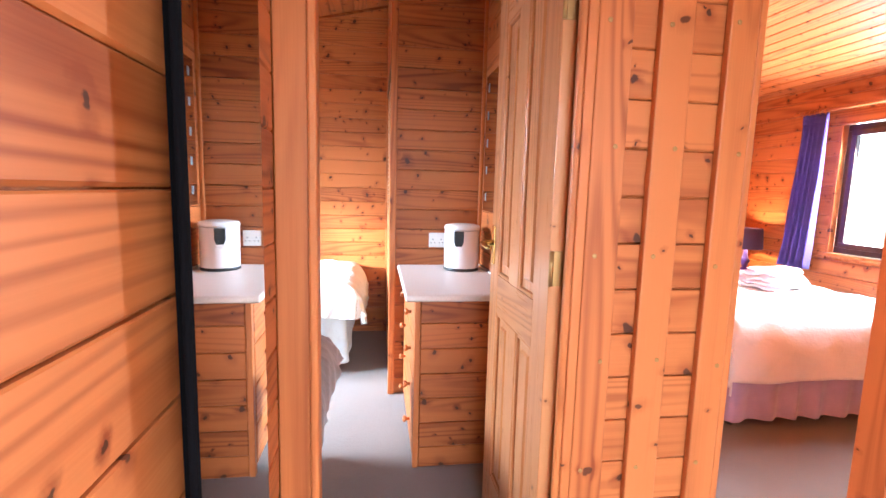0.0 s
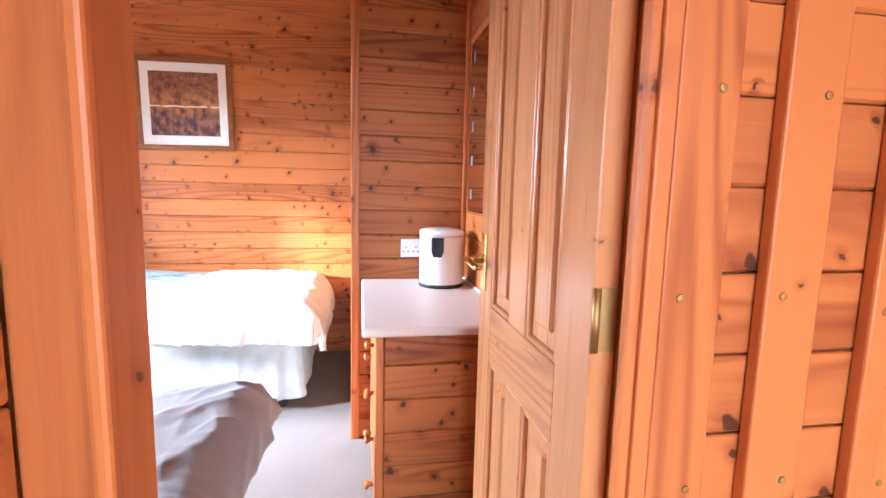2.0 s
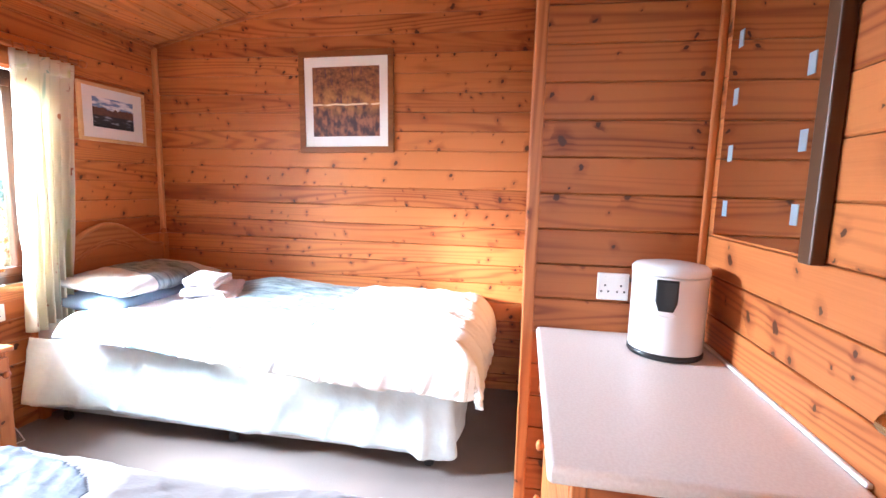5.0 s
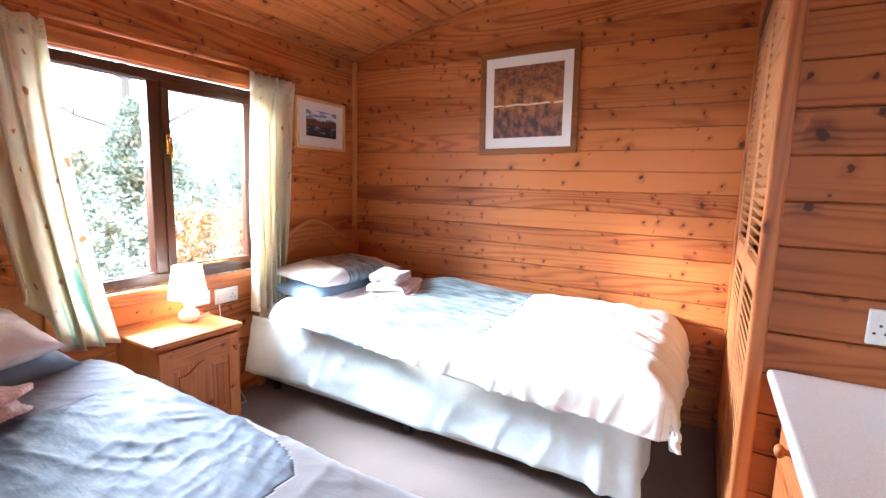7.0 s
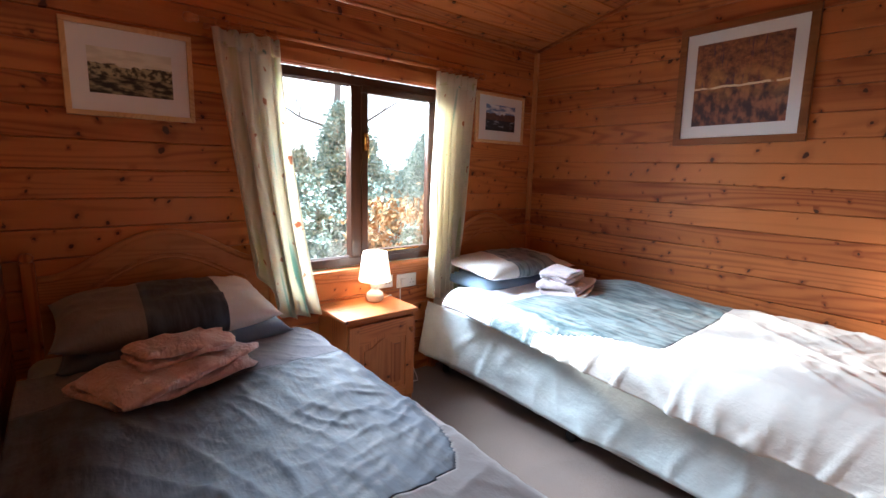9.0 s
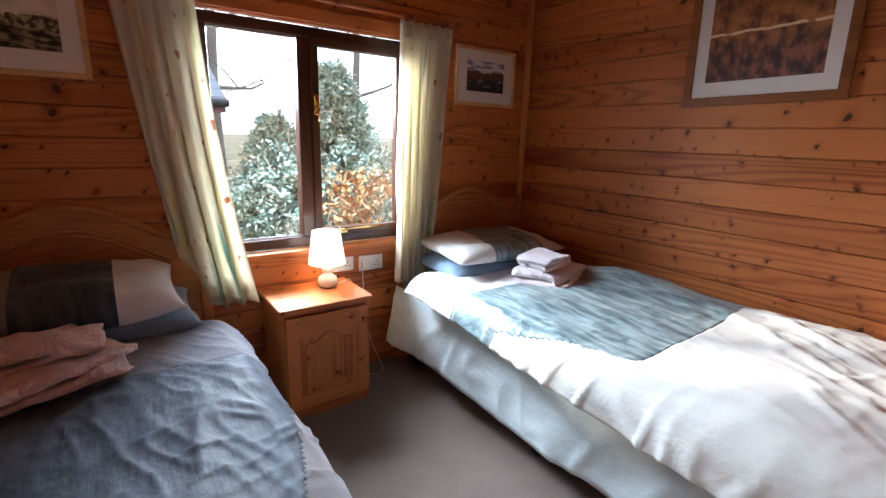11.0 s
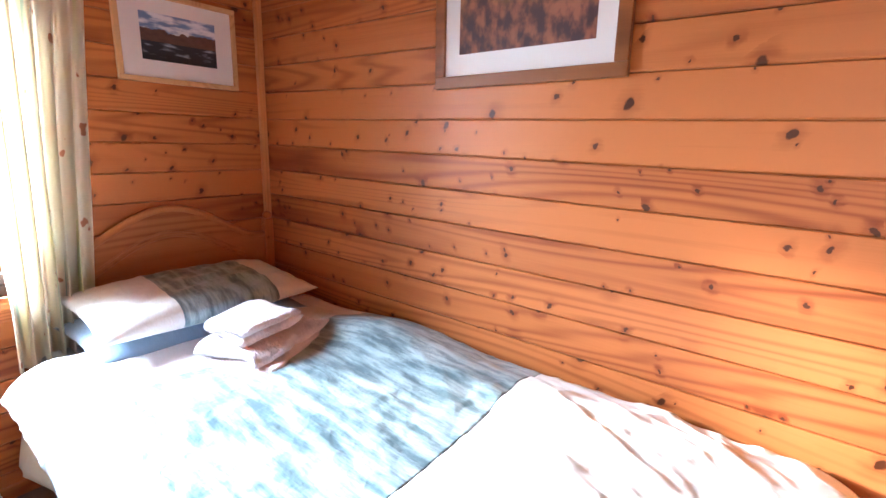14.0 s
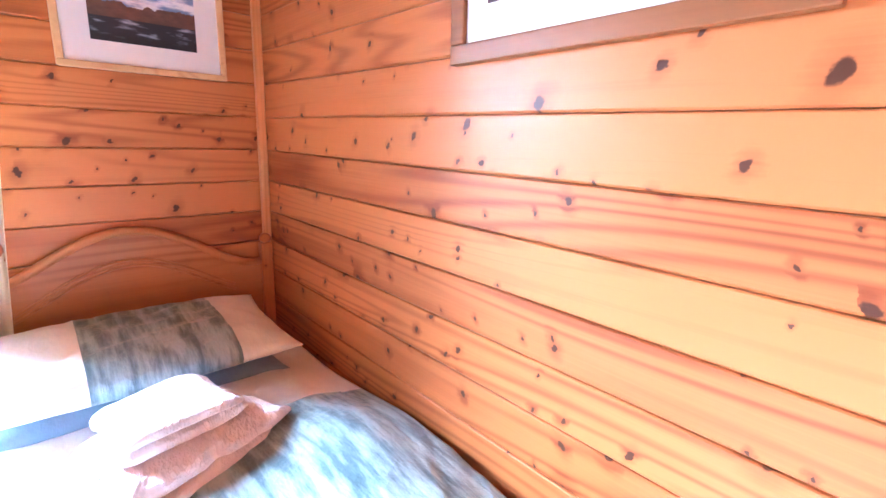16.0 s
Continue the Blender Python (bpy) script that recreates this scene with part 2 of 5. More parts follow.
CURTAIN = material("printed_curtain", (0.7, 0.66, 0.5), 0.9, 0)
g = Nodes(CURTAIN)
uv = g.node("ShaderNodeTexCoord").outputs["UV"]
wash = g.noise(g.vec("MULTIPLY", uv, (6, 0.9, 1)), 1, 2)
wash2 = g.noise(g.vec("MULTIPLY", uv, (13, 1.3, 1)), 1.3, 2)
col = g.mix(g.step(wash, 0.54, 0.70), (0.88, 0.83, 0.70), (0.68, 0.69, 0.36))
col = g.mix(g.step(wash2, 0.63, 0.74), col, (0.34, 0.52, 0.46))
col = g.mix(g.step(g.noise(g.vec("MULTIPLY", uv, (12, 16, 1)), 1, 2), 0.67, 0.71), col, (0.55, 0.26, 0.16))
g.color(col)
trans = g.node("ShaderNodeBsdfTranslucent")
g.t.links.new(col, trans.inputs[0])
ms = g.node("ShaderNodeMixShader")
ms.inputs[0].default_value = 0.55
g.t.links.new(g.b.outputs[0], ms.inputs[1])
g.t.links.new(trans.outputs[0], ms.inputs[2])
g.t.links.new(ms.outputs[0], g.t.nodes["Material Output"].inputs[0])


def glowing(name, color, strength, paint=(0.8, 0.76, 0.7)):
    m = material(name, paint, 0.8)
    b = m.node_tree.nodes["Principled BSDF"]
    b.inputs["Emission Color"].default_value = (*color, 1)
    b.inputs["Emission Strength"].default_value = strength
    return m


SHADE = glowing("lit_lamp_shade", (1.0, 0.84, 0.62), 2.2)
WALL_SHADE = glowing("lit_wall_shade", (1.0, 0.82, 0.58), 0.9)
SHADE_DARK = material("dark_purple_shade", (0.06, 0.02, 0.05), 0.8)


def print_material(name, kind):
    """A landscape photograph: far bank, water line and its reflection."""
    m = material(name, (0.3, 0.2, 0.1), 0.6, 0, Coat_Weight=0.3, Coat_Roughness=0.02)
    g = Nodes(m)
    uv = g.node("ShaderNodeTexCoord").outputs["UV"]
    sep = g.node("ShaderNodeSeparateXYZ")
    g.t.links.new(uv, sep.inputs[0])
    x, y = sep.outputs[0], sep.outputs[1]
    if kind == "autumn":
        leaf = g.noise(g.vec("MULTIPLY", uv, (9, 9, 1)), 1.2, 6, 0.7)
        col = g.mix(g.step(leaf, 0.28, 0.76), (0.07, 0.022, 0.02), (0.46, 0.17, 0.06))
        col = g.mix(g.step(g.noise(g.vec("MULTIPLY", uv, (24, 3, 1)), 1, 4), 0.55, 0.68), col, (0.10, 0.035, 0.05))
        water = g.mix(g.step(g.noise(g.vec("MULTIPLY", uv, (10, 6, 1)), 1.2, 6), 0.4, 0.65), (0.06, 0.025, 0.03), (0.33, 0.12, 0.06))
        col = g.mix(g.math("LESS_THAN", y, 0.44), col, water)
        line = g.math("COMPARE", g.math("ADD", y, g.math("MULTIPLY", g.math("SUBTRACT", g.noise(uv, 7, 3), 0.5), 0.04)), 0.46, 0.012)
        glow = g.math("MULTIPLY", g.step(g.math("ABSOLUTE", g.math("SUBTRACT", y, 0.50)), 0.30, 0.02), g.step(g.noise(g.vec("MULTIPLY", uv, (6, 5, 1)), 1, 5), 0.38, 0.62))
        col = g.mix(g.math("MULTIPLY", glow, 0.6), col, (0.62, 0.27, 0.07))
        col = g.mix(g.math("MULTIPLY", line, g.step(g.noise(g.vec("MULTIPLY", uv, (9, 2, 1)), 1, 3), 0.35, 0.5)), col, (0.85, 0.66, 0.42))
    else:
        n = g.noise(g.vec("MULTIPLY", uv, (3, 1, 1)), 1.3, 5)
        ridge = g.math("MULTIPLY_ADD", n, 0.45, 0.42)
        cloud = g.step(g.noise(g.vec("MULTIPLY", uv, (3, 6, 1)), 1, 5), 0.42, 0.60)
        if kind == "town":
            skyc = g.mix(cloud, (0.66, 0.62, 0.48), (0.78, 0.74, 0.60))
            hill = g.mix(g.step(g.noise(g.vec("MULTIPLY", uv, (14, 9, 1)), 1, 5), 0.4, 0.6), (0.05, 0.04, 0.022), (0.42, 0.36, 0.20))
            shore = g.mix(g.step(g.noise(g.vec("MULTIPLY", uv, (5, 8, 1)), 1, 5), 0.42, 0.62), (0.018, 0.014, 0.010), (0.34, 0.28, 0.16))
        else:
            skyc = g.mix(cloud, (0.16, 0.25, 0.45), (0.78, 0.79, 0.82))
            hill = g.mix(g.noise(uv, 9, 5), (0.035, 0.022, 0.022), (0.20, 0.095, 0.065))
            shore = g.mix(g.step(g.noise(g.vec("MULTIPLY", uv, (4, 9, 1)), 1, 5), 0.50, 0.72), (0.018, 0.022, 0.034), (0.40, 0.44, 0.52))
            shore = g.mix(g.step(y, 0.22, 0.05), shore, (0.012, 0.014, 0.020))
        col = g.mix(g.math("LESS_THAN", y, ridge), skyc, hill)
        col = g.mix(g.math("LESS_THAN", y, 0.40), col, shore)
    g.color(col)
    return m


PRINTS = {k: print_material("print_" + k, k) for k in ("autumn", "lake", "town")}

# ---- mesh helpers ----


def bx(x0, x1, y0, y1, z0, z1, bevel=0.0, bm=None, seg=2):
    """A box, with rounded edges where bevel is given."""
    one = bmesh.new()
    r = bmesh.ops.create_cube(one, size=1.0)
    for v in r["verts"]:
        v.co = Vector((x0 + (v.co.x + 0.5) * (x1 - x0), y0 + (v.co.y + 0.5) * (y1 - y0), z0 + (v.co.z + 0.5) * (z1 - z0)))
    if bevel:
        bmesh.ops.bevel(one, geom=one.edges[:], offset=bevel, segments=seg, affect="EDGES", profile=0.5)
    if bm is None:
        return one
    join(bm, one)
    return bm


def join(bm, other):
    tmp = bpy.data.meshes.new("tmp")
    other.to_mesh(tmp)
    other.free()
    bm.from_mesh(tmp)
    bpy.data.meshes.remove(tmp)
    return bm


def lathe(profile, at=(0, 0, 0), n=28, axis="Z"):
    """A turned solid from (radius, height) pairs."""
    bm = bmesh.new()
    rings = []
    for r, h in profile:
        ring = []
        for k in range(n):
            a = 2 * math.pi * k / n
            c, s = r * math.cos(a), r * math.sin(a)
            co = {"Z": (c, s, h), "X": (h, c, s), "Y": (c, h, s)}[axis]
            ring.append(bm.verts.new(Vector(co) + Vector(at)))
        rings.append(ring)
    for a, b in zip(rings, rings[1:]):
        for k in range(n):
            bm.faces.new((a[k], a[(k + 1) % n], b[(k + 1) % n], b[k]))
    bm.faces.new(rings[0][::-1])
    bm.faces.new(rings[-1])
    bmesh.ops.recalc_face_normals(bm, faces=bm.faces[:])
    return bm


def tube(points, r, n=8):
    """A round bar along a line of points."""
    bm = bmesh.new()
    rings = []
    pts = [Vector(q) for q in points]
    for k, q in enumerate(pts):
        d = (pts[min(k + 1, len(pts) - 1)] - pts[max(k - 1, 0)]).normalized()
        u = d.orthogonal().normalized() if k == 0 else (u - d * u.dot(d)).normalized()
        v = d.cross(u)
        rr = r[k] if isinstance(r, (list, tuple)) else r
        rings.append([bm.verts.new(q + (u * math.cos(2 * math.pi * j / n) + v * math.sin(2 * math.pi * j / n)) * rr) for j in range(n)])
    for a, b in zip(rings, rings[1:]):
        for k in range(n):
            bm.faces.new((a[k], a[(k + 1) % n], b[(k + 1) % n], b[k]))
    bm.faces.new(rings[0][::-1])
    bm.faces.new(rings[-1])
    bmesh.ops.recalc_face_normals(bm, faces=bm.faces[:])
    return bm


def grid(fn, nu, nv, uvs=True):
    """A sheet fn(u, v) -> place, u and v from 0 to 1."""
    bm = bmesh.new()
    vs = [[bm.verts.new(fn(i / nu, j / nv)) for j in range(nv + 1)] for i in range(nu + 1)]
    layer = bm.loops.layers.uv.new("UVMap")
    for i in range(nu):
        for j in range(nv):
            f = bm.faces.new((vs[i][j], vs[i + 1][j], vs[i + 1][j + 1], vs[i][j + 1]))
            for l, (a, b) in zip(f.loops, ((i, j), (i + 1, j), (i + 1, j + 1), (i, j + 1))):
                l[layer].uv = (a / nu, b / nv)
    return bm


def extrude_outline(outline, depth, place):
    """A plate from a closed outline of (a, b); place(a, b, c) gives the point, c from 0 to depth."""
    bm = bmesh.new()
    lo = [bm.verts.new(place(a, b, 0)) for a, b in outline]
    hi = [bm.verts.new(place(a, b, depth)) for a, b in outline]
    n = len(outline)
    bm.faces.new(lo)
    bm.faces.new(hi[::-1])
    for k in range(n):
        bm.faces.new((lo[k], hi[k], hi[(k + 1) % n], lo[(k + 1) % n]))
    bmesh.ops.recalc_face_normals(bm, faces=bm.faces[:])
    return bm


def finish(name, bm, mat, smooth=False):
    me = bpy.data.meshes.new(name)
    bm.to_mesh(me)
    bm.free()
    for one in (mat if isinstance(mat, (list, tuple)) else [mat]):
        me.materials.append(one)
    if smooth:
        me.polygons.foreach_set("use_smooth", [True] * len(me.polygons))
    return new(name, me)


def part(name, bm, mat, parent, label="", smooth=False):
    ob = finish(name, bm, mat, smooth)
    ob.parent = parent
    if parent.type == "EMPTY":
        ob.matrix_parent_inverse = Matrix.Translation(-parent.location)
    return tagged(ob, label)


def thing(name, at, label, category, group="", kind=""):
    ob = new(name)
    ob.location = at
    ob.empty_display_size = 0.1
    return tagged(ob, label, category, group, kind)


def solid(name, bm, mat, label="", category="", kind="", smooth=False, group=""):
    return tagged(finish(name, bm, mat, smooth), label, category, group, kind)


# ---- the setting ----
PITCH, PHASE = 0.1186, 0.1020        # height of a wall board, and where a joint lies
RIDGE, EAVE, SLOPE = 0.70, 2.20, 0.24
HALL_Y0 = -1.5
board_meshes = {}


def ceiling_at(x):
    return EAVE + SLOPE * (RIDGE - W) - SLOPE * abs(x - RIDGE)


def board_mesh(length, height, mat, depth=0.016, c=0.0045):
    key = (round(length, 3), round(height, 3), mat.name)
    if key not in board_meshes:
        h = height - 0.0025
        prof = [(0, 0), (-depth + c, 0), (-depth, c), (-depth, h - c * 0.5), (-depth + c * 0.5, h), (0, h)]
        bm = bmesh.new()
        ends = [[bm.verts.new((x, y, z)) for y, z in prof] for x in (0, length)]
        n = len(prof)
        for k in range(n):
            bm.faces.new((ends[0][k], ends[0][(k + 1) % n], ends[1][(k + 1) % n], ends[1][k]))
        bm.faces.new(ends[0][::-1])
        bm.faces.new(ends[1])
        bmesh.ops.recalc_face_normals(bm, faces=bm.faces[:])
        me = bpy.data.meshes.new("board")
        bm.to_mesh(me)
        bm.free()
        me.materials.append(mat)
        board_meshes[key] = me
    return board_meshes[key]


def lay_board(parent, at, turn, length, height, mat):
    ob = new("board", board_mesh(length, height, mat))
    ob.parent = parent
    ob.matrix_basis = pose(*at, 0, 0, turn)
    return ob


cladding = []       # (wall, origin, turn, length, top, holes, material): boards are laid at the end of the file


def wall(name, x0, x1, y0, y1, z1, holes=(), label="", mat=None):
    """A wall core between x0..x1 and y0..y1, with holes (a0, a1, z0, z1) along its longer side."""
    along_x = (x1 - x0) > (y1 - y0)
    a0, a1 = (x0, x1) if along_x else (y0, y1)
    bm = bmesh.new()

    def piece(p0, p1, q0, q1):
        if p1 - p0 > 1e-4 and q1 - q0 > 1e-4:
            if along_x:
                bx(p0, p1, y0, y1, q0, q1, 0, bm)
            else:
                bx(x0, x1, p0, p1, q0, q1, 0, bm)
    at = a0
    for h0, h1, hz0, hz1 in sorted(holes):
        piece(at, h0, 0, z1)
        piece(h0, h1, 0, hz0)
        piece(h0, h1, hz1, z1)
        at = h1
    piece(at, a1, 0, z1)
    if z1 > 2.3:      # the tops follow the roof slopes
        bmesh.ops.bisect_plane(bm, geom=bm.verts[:] + bm.edges[:] + bm.faces[:], plane_co=(RIDGE, 0, 0), plane_no=(1, 0, 0))
        for v in bm.verts:
            v.co.z = min(v.co.z, ceiling_at(v.co.x) + 0.06)
    return solid(name, bm, mat or PINE, label or "knotty pine boarded wall with a warm orange varnish", "wall", "structure")


D = 0.016   # depth of a board
TOP = 2.0   # height of door openings
win_hole = (WY0 - 0.03, WY1 + 0.03, WZ0 - 0.03, WZ1 + 0.03)
w_west = wall("wall_west", W - D - 0.13, W - D, HALL_Y0 - 0.1, P + 0.15, 2.26, [win_hole])
w_north = wall("wall_north", W - D, E2 + D, P + D, P + D + 0.12, 2.99)
w_south = wall("wall_south", W - D, -0.02, S - 0.06, S - D, 2.95)
w_part = wall("wall_closet", 0.235, E, 2.45 + D, 2.45 + D + 0.05, 2.9)
w_mid = wall("wall_middle", E + D, E + D + 0.06, S - D, P + D, 2.95)
w_hall = wall("wall_hall", 0.62, 1.04, 0.71 + D, S - D, 2.95)
w_hall_head = wall("wall_hall_lintel", -0.02, 0.62, 0.71, S - D, 2.95, [(-0.02, 0.62, 0, TOP + 0.03)])
win2_hole = (1.57, 2.92, 0.84, 1.91)
w_east = wall("wall_east", E2 + D, E2 + D + 0.13, HALL_Y0, P + 0.15, 2.25, [win2_hole])
w_left = wall("wall_hall_side", -0.20, -0.10 - D, HALL_Y0, 0.70, 2.9)
w_room2 = wall("wall_second_bedroom", 1.04, E2 + D, 0.71, S - D, 2.95, [(1.06, 1.66, 0, TOP)])
# unseen opening, made up so the hall's fill lamp can shine through
w_back = wall("wall_hall_end", W - D, E2 + D, HALL_Y0 - 0.1, HALL_Y0, 2.95, [(0.1, 1.4, 0.05, 2.05)])
w_hall_r = wall("wall_hall_far_side", 2.3, 2.4, HALL_Y0, 0.71, 2.95)
cladding += [
    (w_west, (W - D, S, 0), 90, P - S, 2.26, [(WY0 - S - 0.03, WY1 - S + 0.03, WZ0 - 0.03, WZ1 + 0.03)], PINE),
    (w_north, (W, P + D, 0), 0, 0.235 - W, 2.95, [], PINE),
    (w_north, (E + 0.08, P + D, 0), 0, E2 - E - 0.08, 2.95, [], PINE),
    (w_south, (-0.02, S - D, 0), 180, -W - 0.02, 2.9, [], PINE),
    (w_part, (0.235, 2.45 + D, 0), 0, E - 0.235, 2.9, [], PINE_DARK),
    (w_mid, (E + D, 2.45, 0), -90, 2.45 - S, 2.9, [], PINE),
    (w_hall, (0.62, 0.71 + D, 0), 0, 0.42, 2.9, [], PINE),
    (w_east, (E2 + D, P, 0), -90, P - S, 2.25, [(P - 2.92, P - 1.57, 0.84, 1.91)], PINE),
    (w_left, (-0.10 - D, HALL_Y0, 0), 90, 0.66 - HALL_Y0, 2.7, [], PINE),
]

fl = bmesh.new()
bx(W - 0.1, E2 + 0.1, HALL_Y0 - 0.1, P + 0.1, -0.12, 0.0, 0, fl)
solid("floor", fl, CARPET, "beige short-pile fitted carpet", "floor", "structure")

# sloping boarded ceiling, each side one mesh of boards that run along the building
for side, name in ((-1, "ceiling_west"), (1, "ceiling_east")):
    bm = bmesh.new()
    L = P - HALL_Y0 + 0.4
    run = (RIDGE - W + 0.25) * math.sqrt(1 + SLOPE ** 2)
    n = int(run / 0.1) + 1
    for k in range(n):
        y0 = k * 0.1
        prof = [(y0, 0.012), (y0, 0.006), (y0 + 0.005, 0), (y0 + 0.093, 0), (y0 + 0.0975, 0.006), (y0 + 0.0975, 0.012)]
        ends = [[bm.verts.new((x, y, z)) for y, z in prof] for x in (0, L)]
        for q in range(6):
            bm.faces.new((ends[0][q], ends[0][(q + 1) % 6], ends[1][(q + 1) % 6], ends[1][q]))
        bm.faces.new(ends[0][::-1])
        bm.faces.new(ends[1])
    bx(0, L, 0, n * 0.1, 0.0125, 0.10, 0, bm)
    bmesh.ops.recalc_face_normals(bm, faces=bm.faces[:])
    ob = solid(name, bm, PINE_CEIL, "sloping ceiling of narrow varnished pine boards", "ceiling", "structure")
    peak = ceiling_at(RIDGE)
    ang = math.degrees(math.atan(SLOPE))
    if side < 0:     # local y runs from the ridge down to the west
        ob.matrix_world = pose(RIDGE, HALL_Y0 - 0.2, peak, 0, 0, 90) @ pose(0, 0, 0, -ang, 0, 0)
    else:
        ob.matrix_world = pose(RIDGE, P + 0.2, peak, 0, 0, -90) @ pose(0, 0, 0, -ang, 0, 0)


def strip(name, x0, x1, y0, y1, z0, z1, mat, bevel=0.006, label="pine cover strip"):
    return solid(name, bx(x0, x1, y0, y1, z0, z1, bevel), mat, label, "trim", "structure")


strip("trim", W, W + 0.030, P - 0.030, P, 0, 2.19, PINE_PALE_Z)
strip("trim", E - 0.022, E, 2.45 - 0.022, 2.45, 0.83, 2.85, PINE_Z)
strip("trim", 0.195, 0.235, 2.432, 2.47 + D, 0, 2.8, PINE_Z)
strip("trim", 0.195, 0.232, P - 0.03, P, 0, 2.8, PINE_Z)
strip("baseboard", W + 0.02, 0.19, P - 0.012, P, 0, 0.055, PINE_X)
strip("baseboard", W, W + 0.012, S, P - 0.02, 0, 0.055, PINE_Y)
strip("baseboard", 0.9, E2, P - 0.012, P, 0, 0.055, PINE_X)
# cornice strips where the walls meet the slopes
for x0, x1 in ((W, 0.2), (0.86, E2)):
    xm = min(max(RIDGE, x0), x1)
    for a, b in ((x0, xm), (xm, x1)):
        if b - a > 0.05:
            solid("trim", tube([(a, P - 0.008, ceiling_at(a) - 0.006), (b, P - 0.008, ceiling_at(b) - 0.006)], 0.014, 8), PINE_X, "pine cover strip", "trim", "structure", True)
solid("trim", tube([(W + 0.008, S, 2.19), (W + 0.008, P, 2.19)], 0.012, 8), PINE_Y, "pine cover strip", "trim", "structure", True)

# hall side of the wall: upright battens over the boards
for x0, x1 in ((0.628, 0.716), (0.785, 0.872), (0.965, 1.042)):
    b = strip("trim", x0, x1, 0.688, 0.7095, 0, 2.9, PINE_Z, 0.004, "upright pine batten with screw heads")
    for k in range(9):
        zz = 0.25 + k * 0.295 + 0.03 * math.sin(x0 * 40 + k)
        part("screw", lathe([(0.0062, 0), (0.0055, -0.002), (0.002, -0.0028)], ((x0 + x1) / 2 + 0.017 * (-1) ** k, 0.688, zz), 10, "Y"), OLD_BRASS, b)
# end of the hall wall and second doorway lining
strip("trim", 1.043, 1.062, 0.69, S + 0.012, 0, TOP, PINE_Z, 0.003, "pine door lining")
strip("trim", 1.60, 1.66, 0.68, S + 0.012, 0, TOP, PINE_Z, 0.003, "pine door lining")
strip("trim", 1.0425, 1.66, 0.69, S + 0.012, TOP, TOP + 0.06, PINE_X, 0.003, "pine door lining")
# bedroom door lining
strip("trim", -0.10, -0.016, 0.664, S + 0.004, 0, TOP, PINE_Z, 0.004, "dark varnished pine door lining")
strip("trim", -0.028, -0.008, 0.652, 0.672, 0, TOP, PINE_Z, 0.006, "rounded pine stop bead")
strip("trim", 0.60, 0.626, 0.684, S + 0.012, 0, TOP, PINE_Z, 0.004, "pine door lining")
strip("trim", 0.585, 0.603, 0.69, 0.712, 0, TOP, PINE_Z, 0.006, "rounded pine stop bead")
strip("trim", -0.10, 0.626, 0.684, S + 0.012, TOP, TOP + 0.06, PINE_X, 0.004, "pine door lining")
# ---- bedroom door, standing open ----
door = thing("door_1", (0.56, 0.73, 0), "open knotty pine four-panel door with brass furniture", "door", "", "structure")
DX0, DX1, DY0, DY1 = 0.558, 0.596, 0.735, 1.345
STILES = ((DY0, DY0 + 0.115), (0.995, 1.095), (DY1 - 0.105, DY1))
RAILS = ((0.012, 0.21), (0.85, 0.99), (1.86, 1.975))
for k, (a, b) in enumerate(STILES):
    spans = [(0.012, 1.975)] if k != 1 else [(0.21, 0.85), (0.99, 1.86)]
    for z0, z1 in spans:
        part("stile", bx(DX0, DX1, a, b, z0, z1, 0.003), PINE_DOOR, door)
for z0, z1 in RAILS:
    part("rail", bx(DX0 + 0.0005, DX1 - 0.0005, STILES[0][1], STILES[2][0], z0, z1, 0.002), PINE_DOOR_Y, door)
for y0, y1 in ((STILES[0][1], STILES[1][0]), (STILES[1][1], STILES[2][0])):
    for z0, z1 in ((0.21, 0.85), (0.99, 1.86)):
        pn = bx(DX0 + 0.012, DX1 - 0.012, y0, y1, z0, z1)
        bx(DX0 + 0.005, DX1 - 0.005, y0 + 0.035, y1 - 0.035, z0 + 0.04, z1 - 0.04, 0.0068, pn, 1)
        pan = part("panel", pn, PINE_DOOR, door)
        for q in ((y0, y0 + 0.012, z0, z1), (y1 - 0.012, y1, z0, z1)):
            part("moulding", bx(DX0 + 0.002, DX1 - 0.002, *q, 0.004), PINE_DOOR, pan)
        for q in ((y0 + 0.012, y1 - 0.012, z0, z0 + 0.012), (y0 + 0.012, y1 - 0.012, z1 - 0.012, z1)):
            part("moulding", bx(DX0 + 0.002, DX1 - 0.002, *q, 0.004), PINE_DOOR_Y, pan)
for sx, x in ((-1, DX0), (1, DX1)):
    h = part("door_handle", bx(min(x, x + sx * 0.006), max(x, x + sx * 0.006), 1.285, 1.325, 1.02, 1.165, 0.0025), BRASS, door, "polished brass lever handle")
    part("lever", tube([(x + sx * 0.004, 1.305, 1.10), (x + sx * 0.04, 1.305, 1.10), (x + sx * 0.05, 1.295, 1.10), (x + sx * 0.05, 1.25, 1.098), (x + sx * 0.047, 1.215, 1.093), (x + sx * 0.042, 1.195, 1.095)], [0.013, 0.009, 0.009, 0.008, 0.0075, 0.006], 12), BRASS, h, "", True)
for z in (0.25, 1.10, 1.75):
    hg = part("hinge", bx(DX1 - 0.036, DX1 - 0.004, DY0 - 0.0035, DY0 - 0.0005, z - 0.045, z + 0.045), OLD_BRASS, door, "dull brass butt hinge")
    part("knuckle", lathe([(0.006, z - 0.045), (0.006, z + 0.045)], (DX0 + 0.002, DY0 - 0.006, 0), 12), OLD_BRASS, hg, "", True)

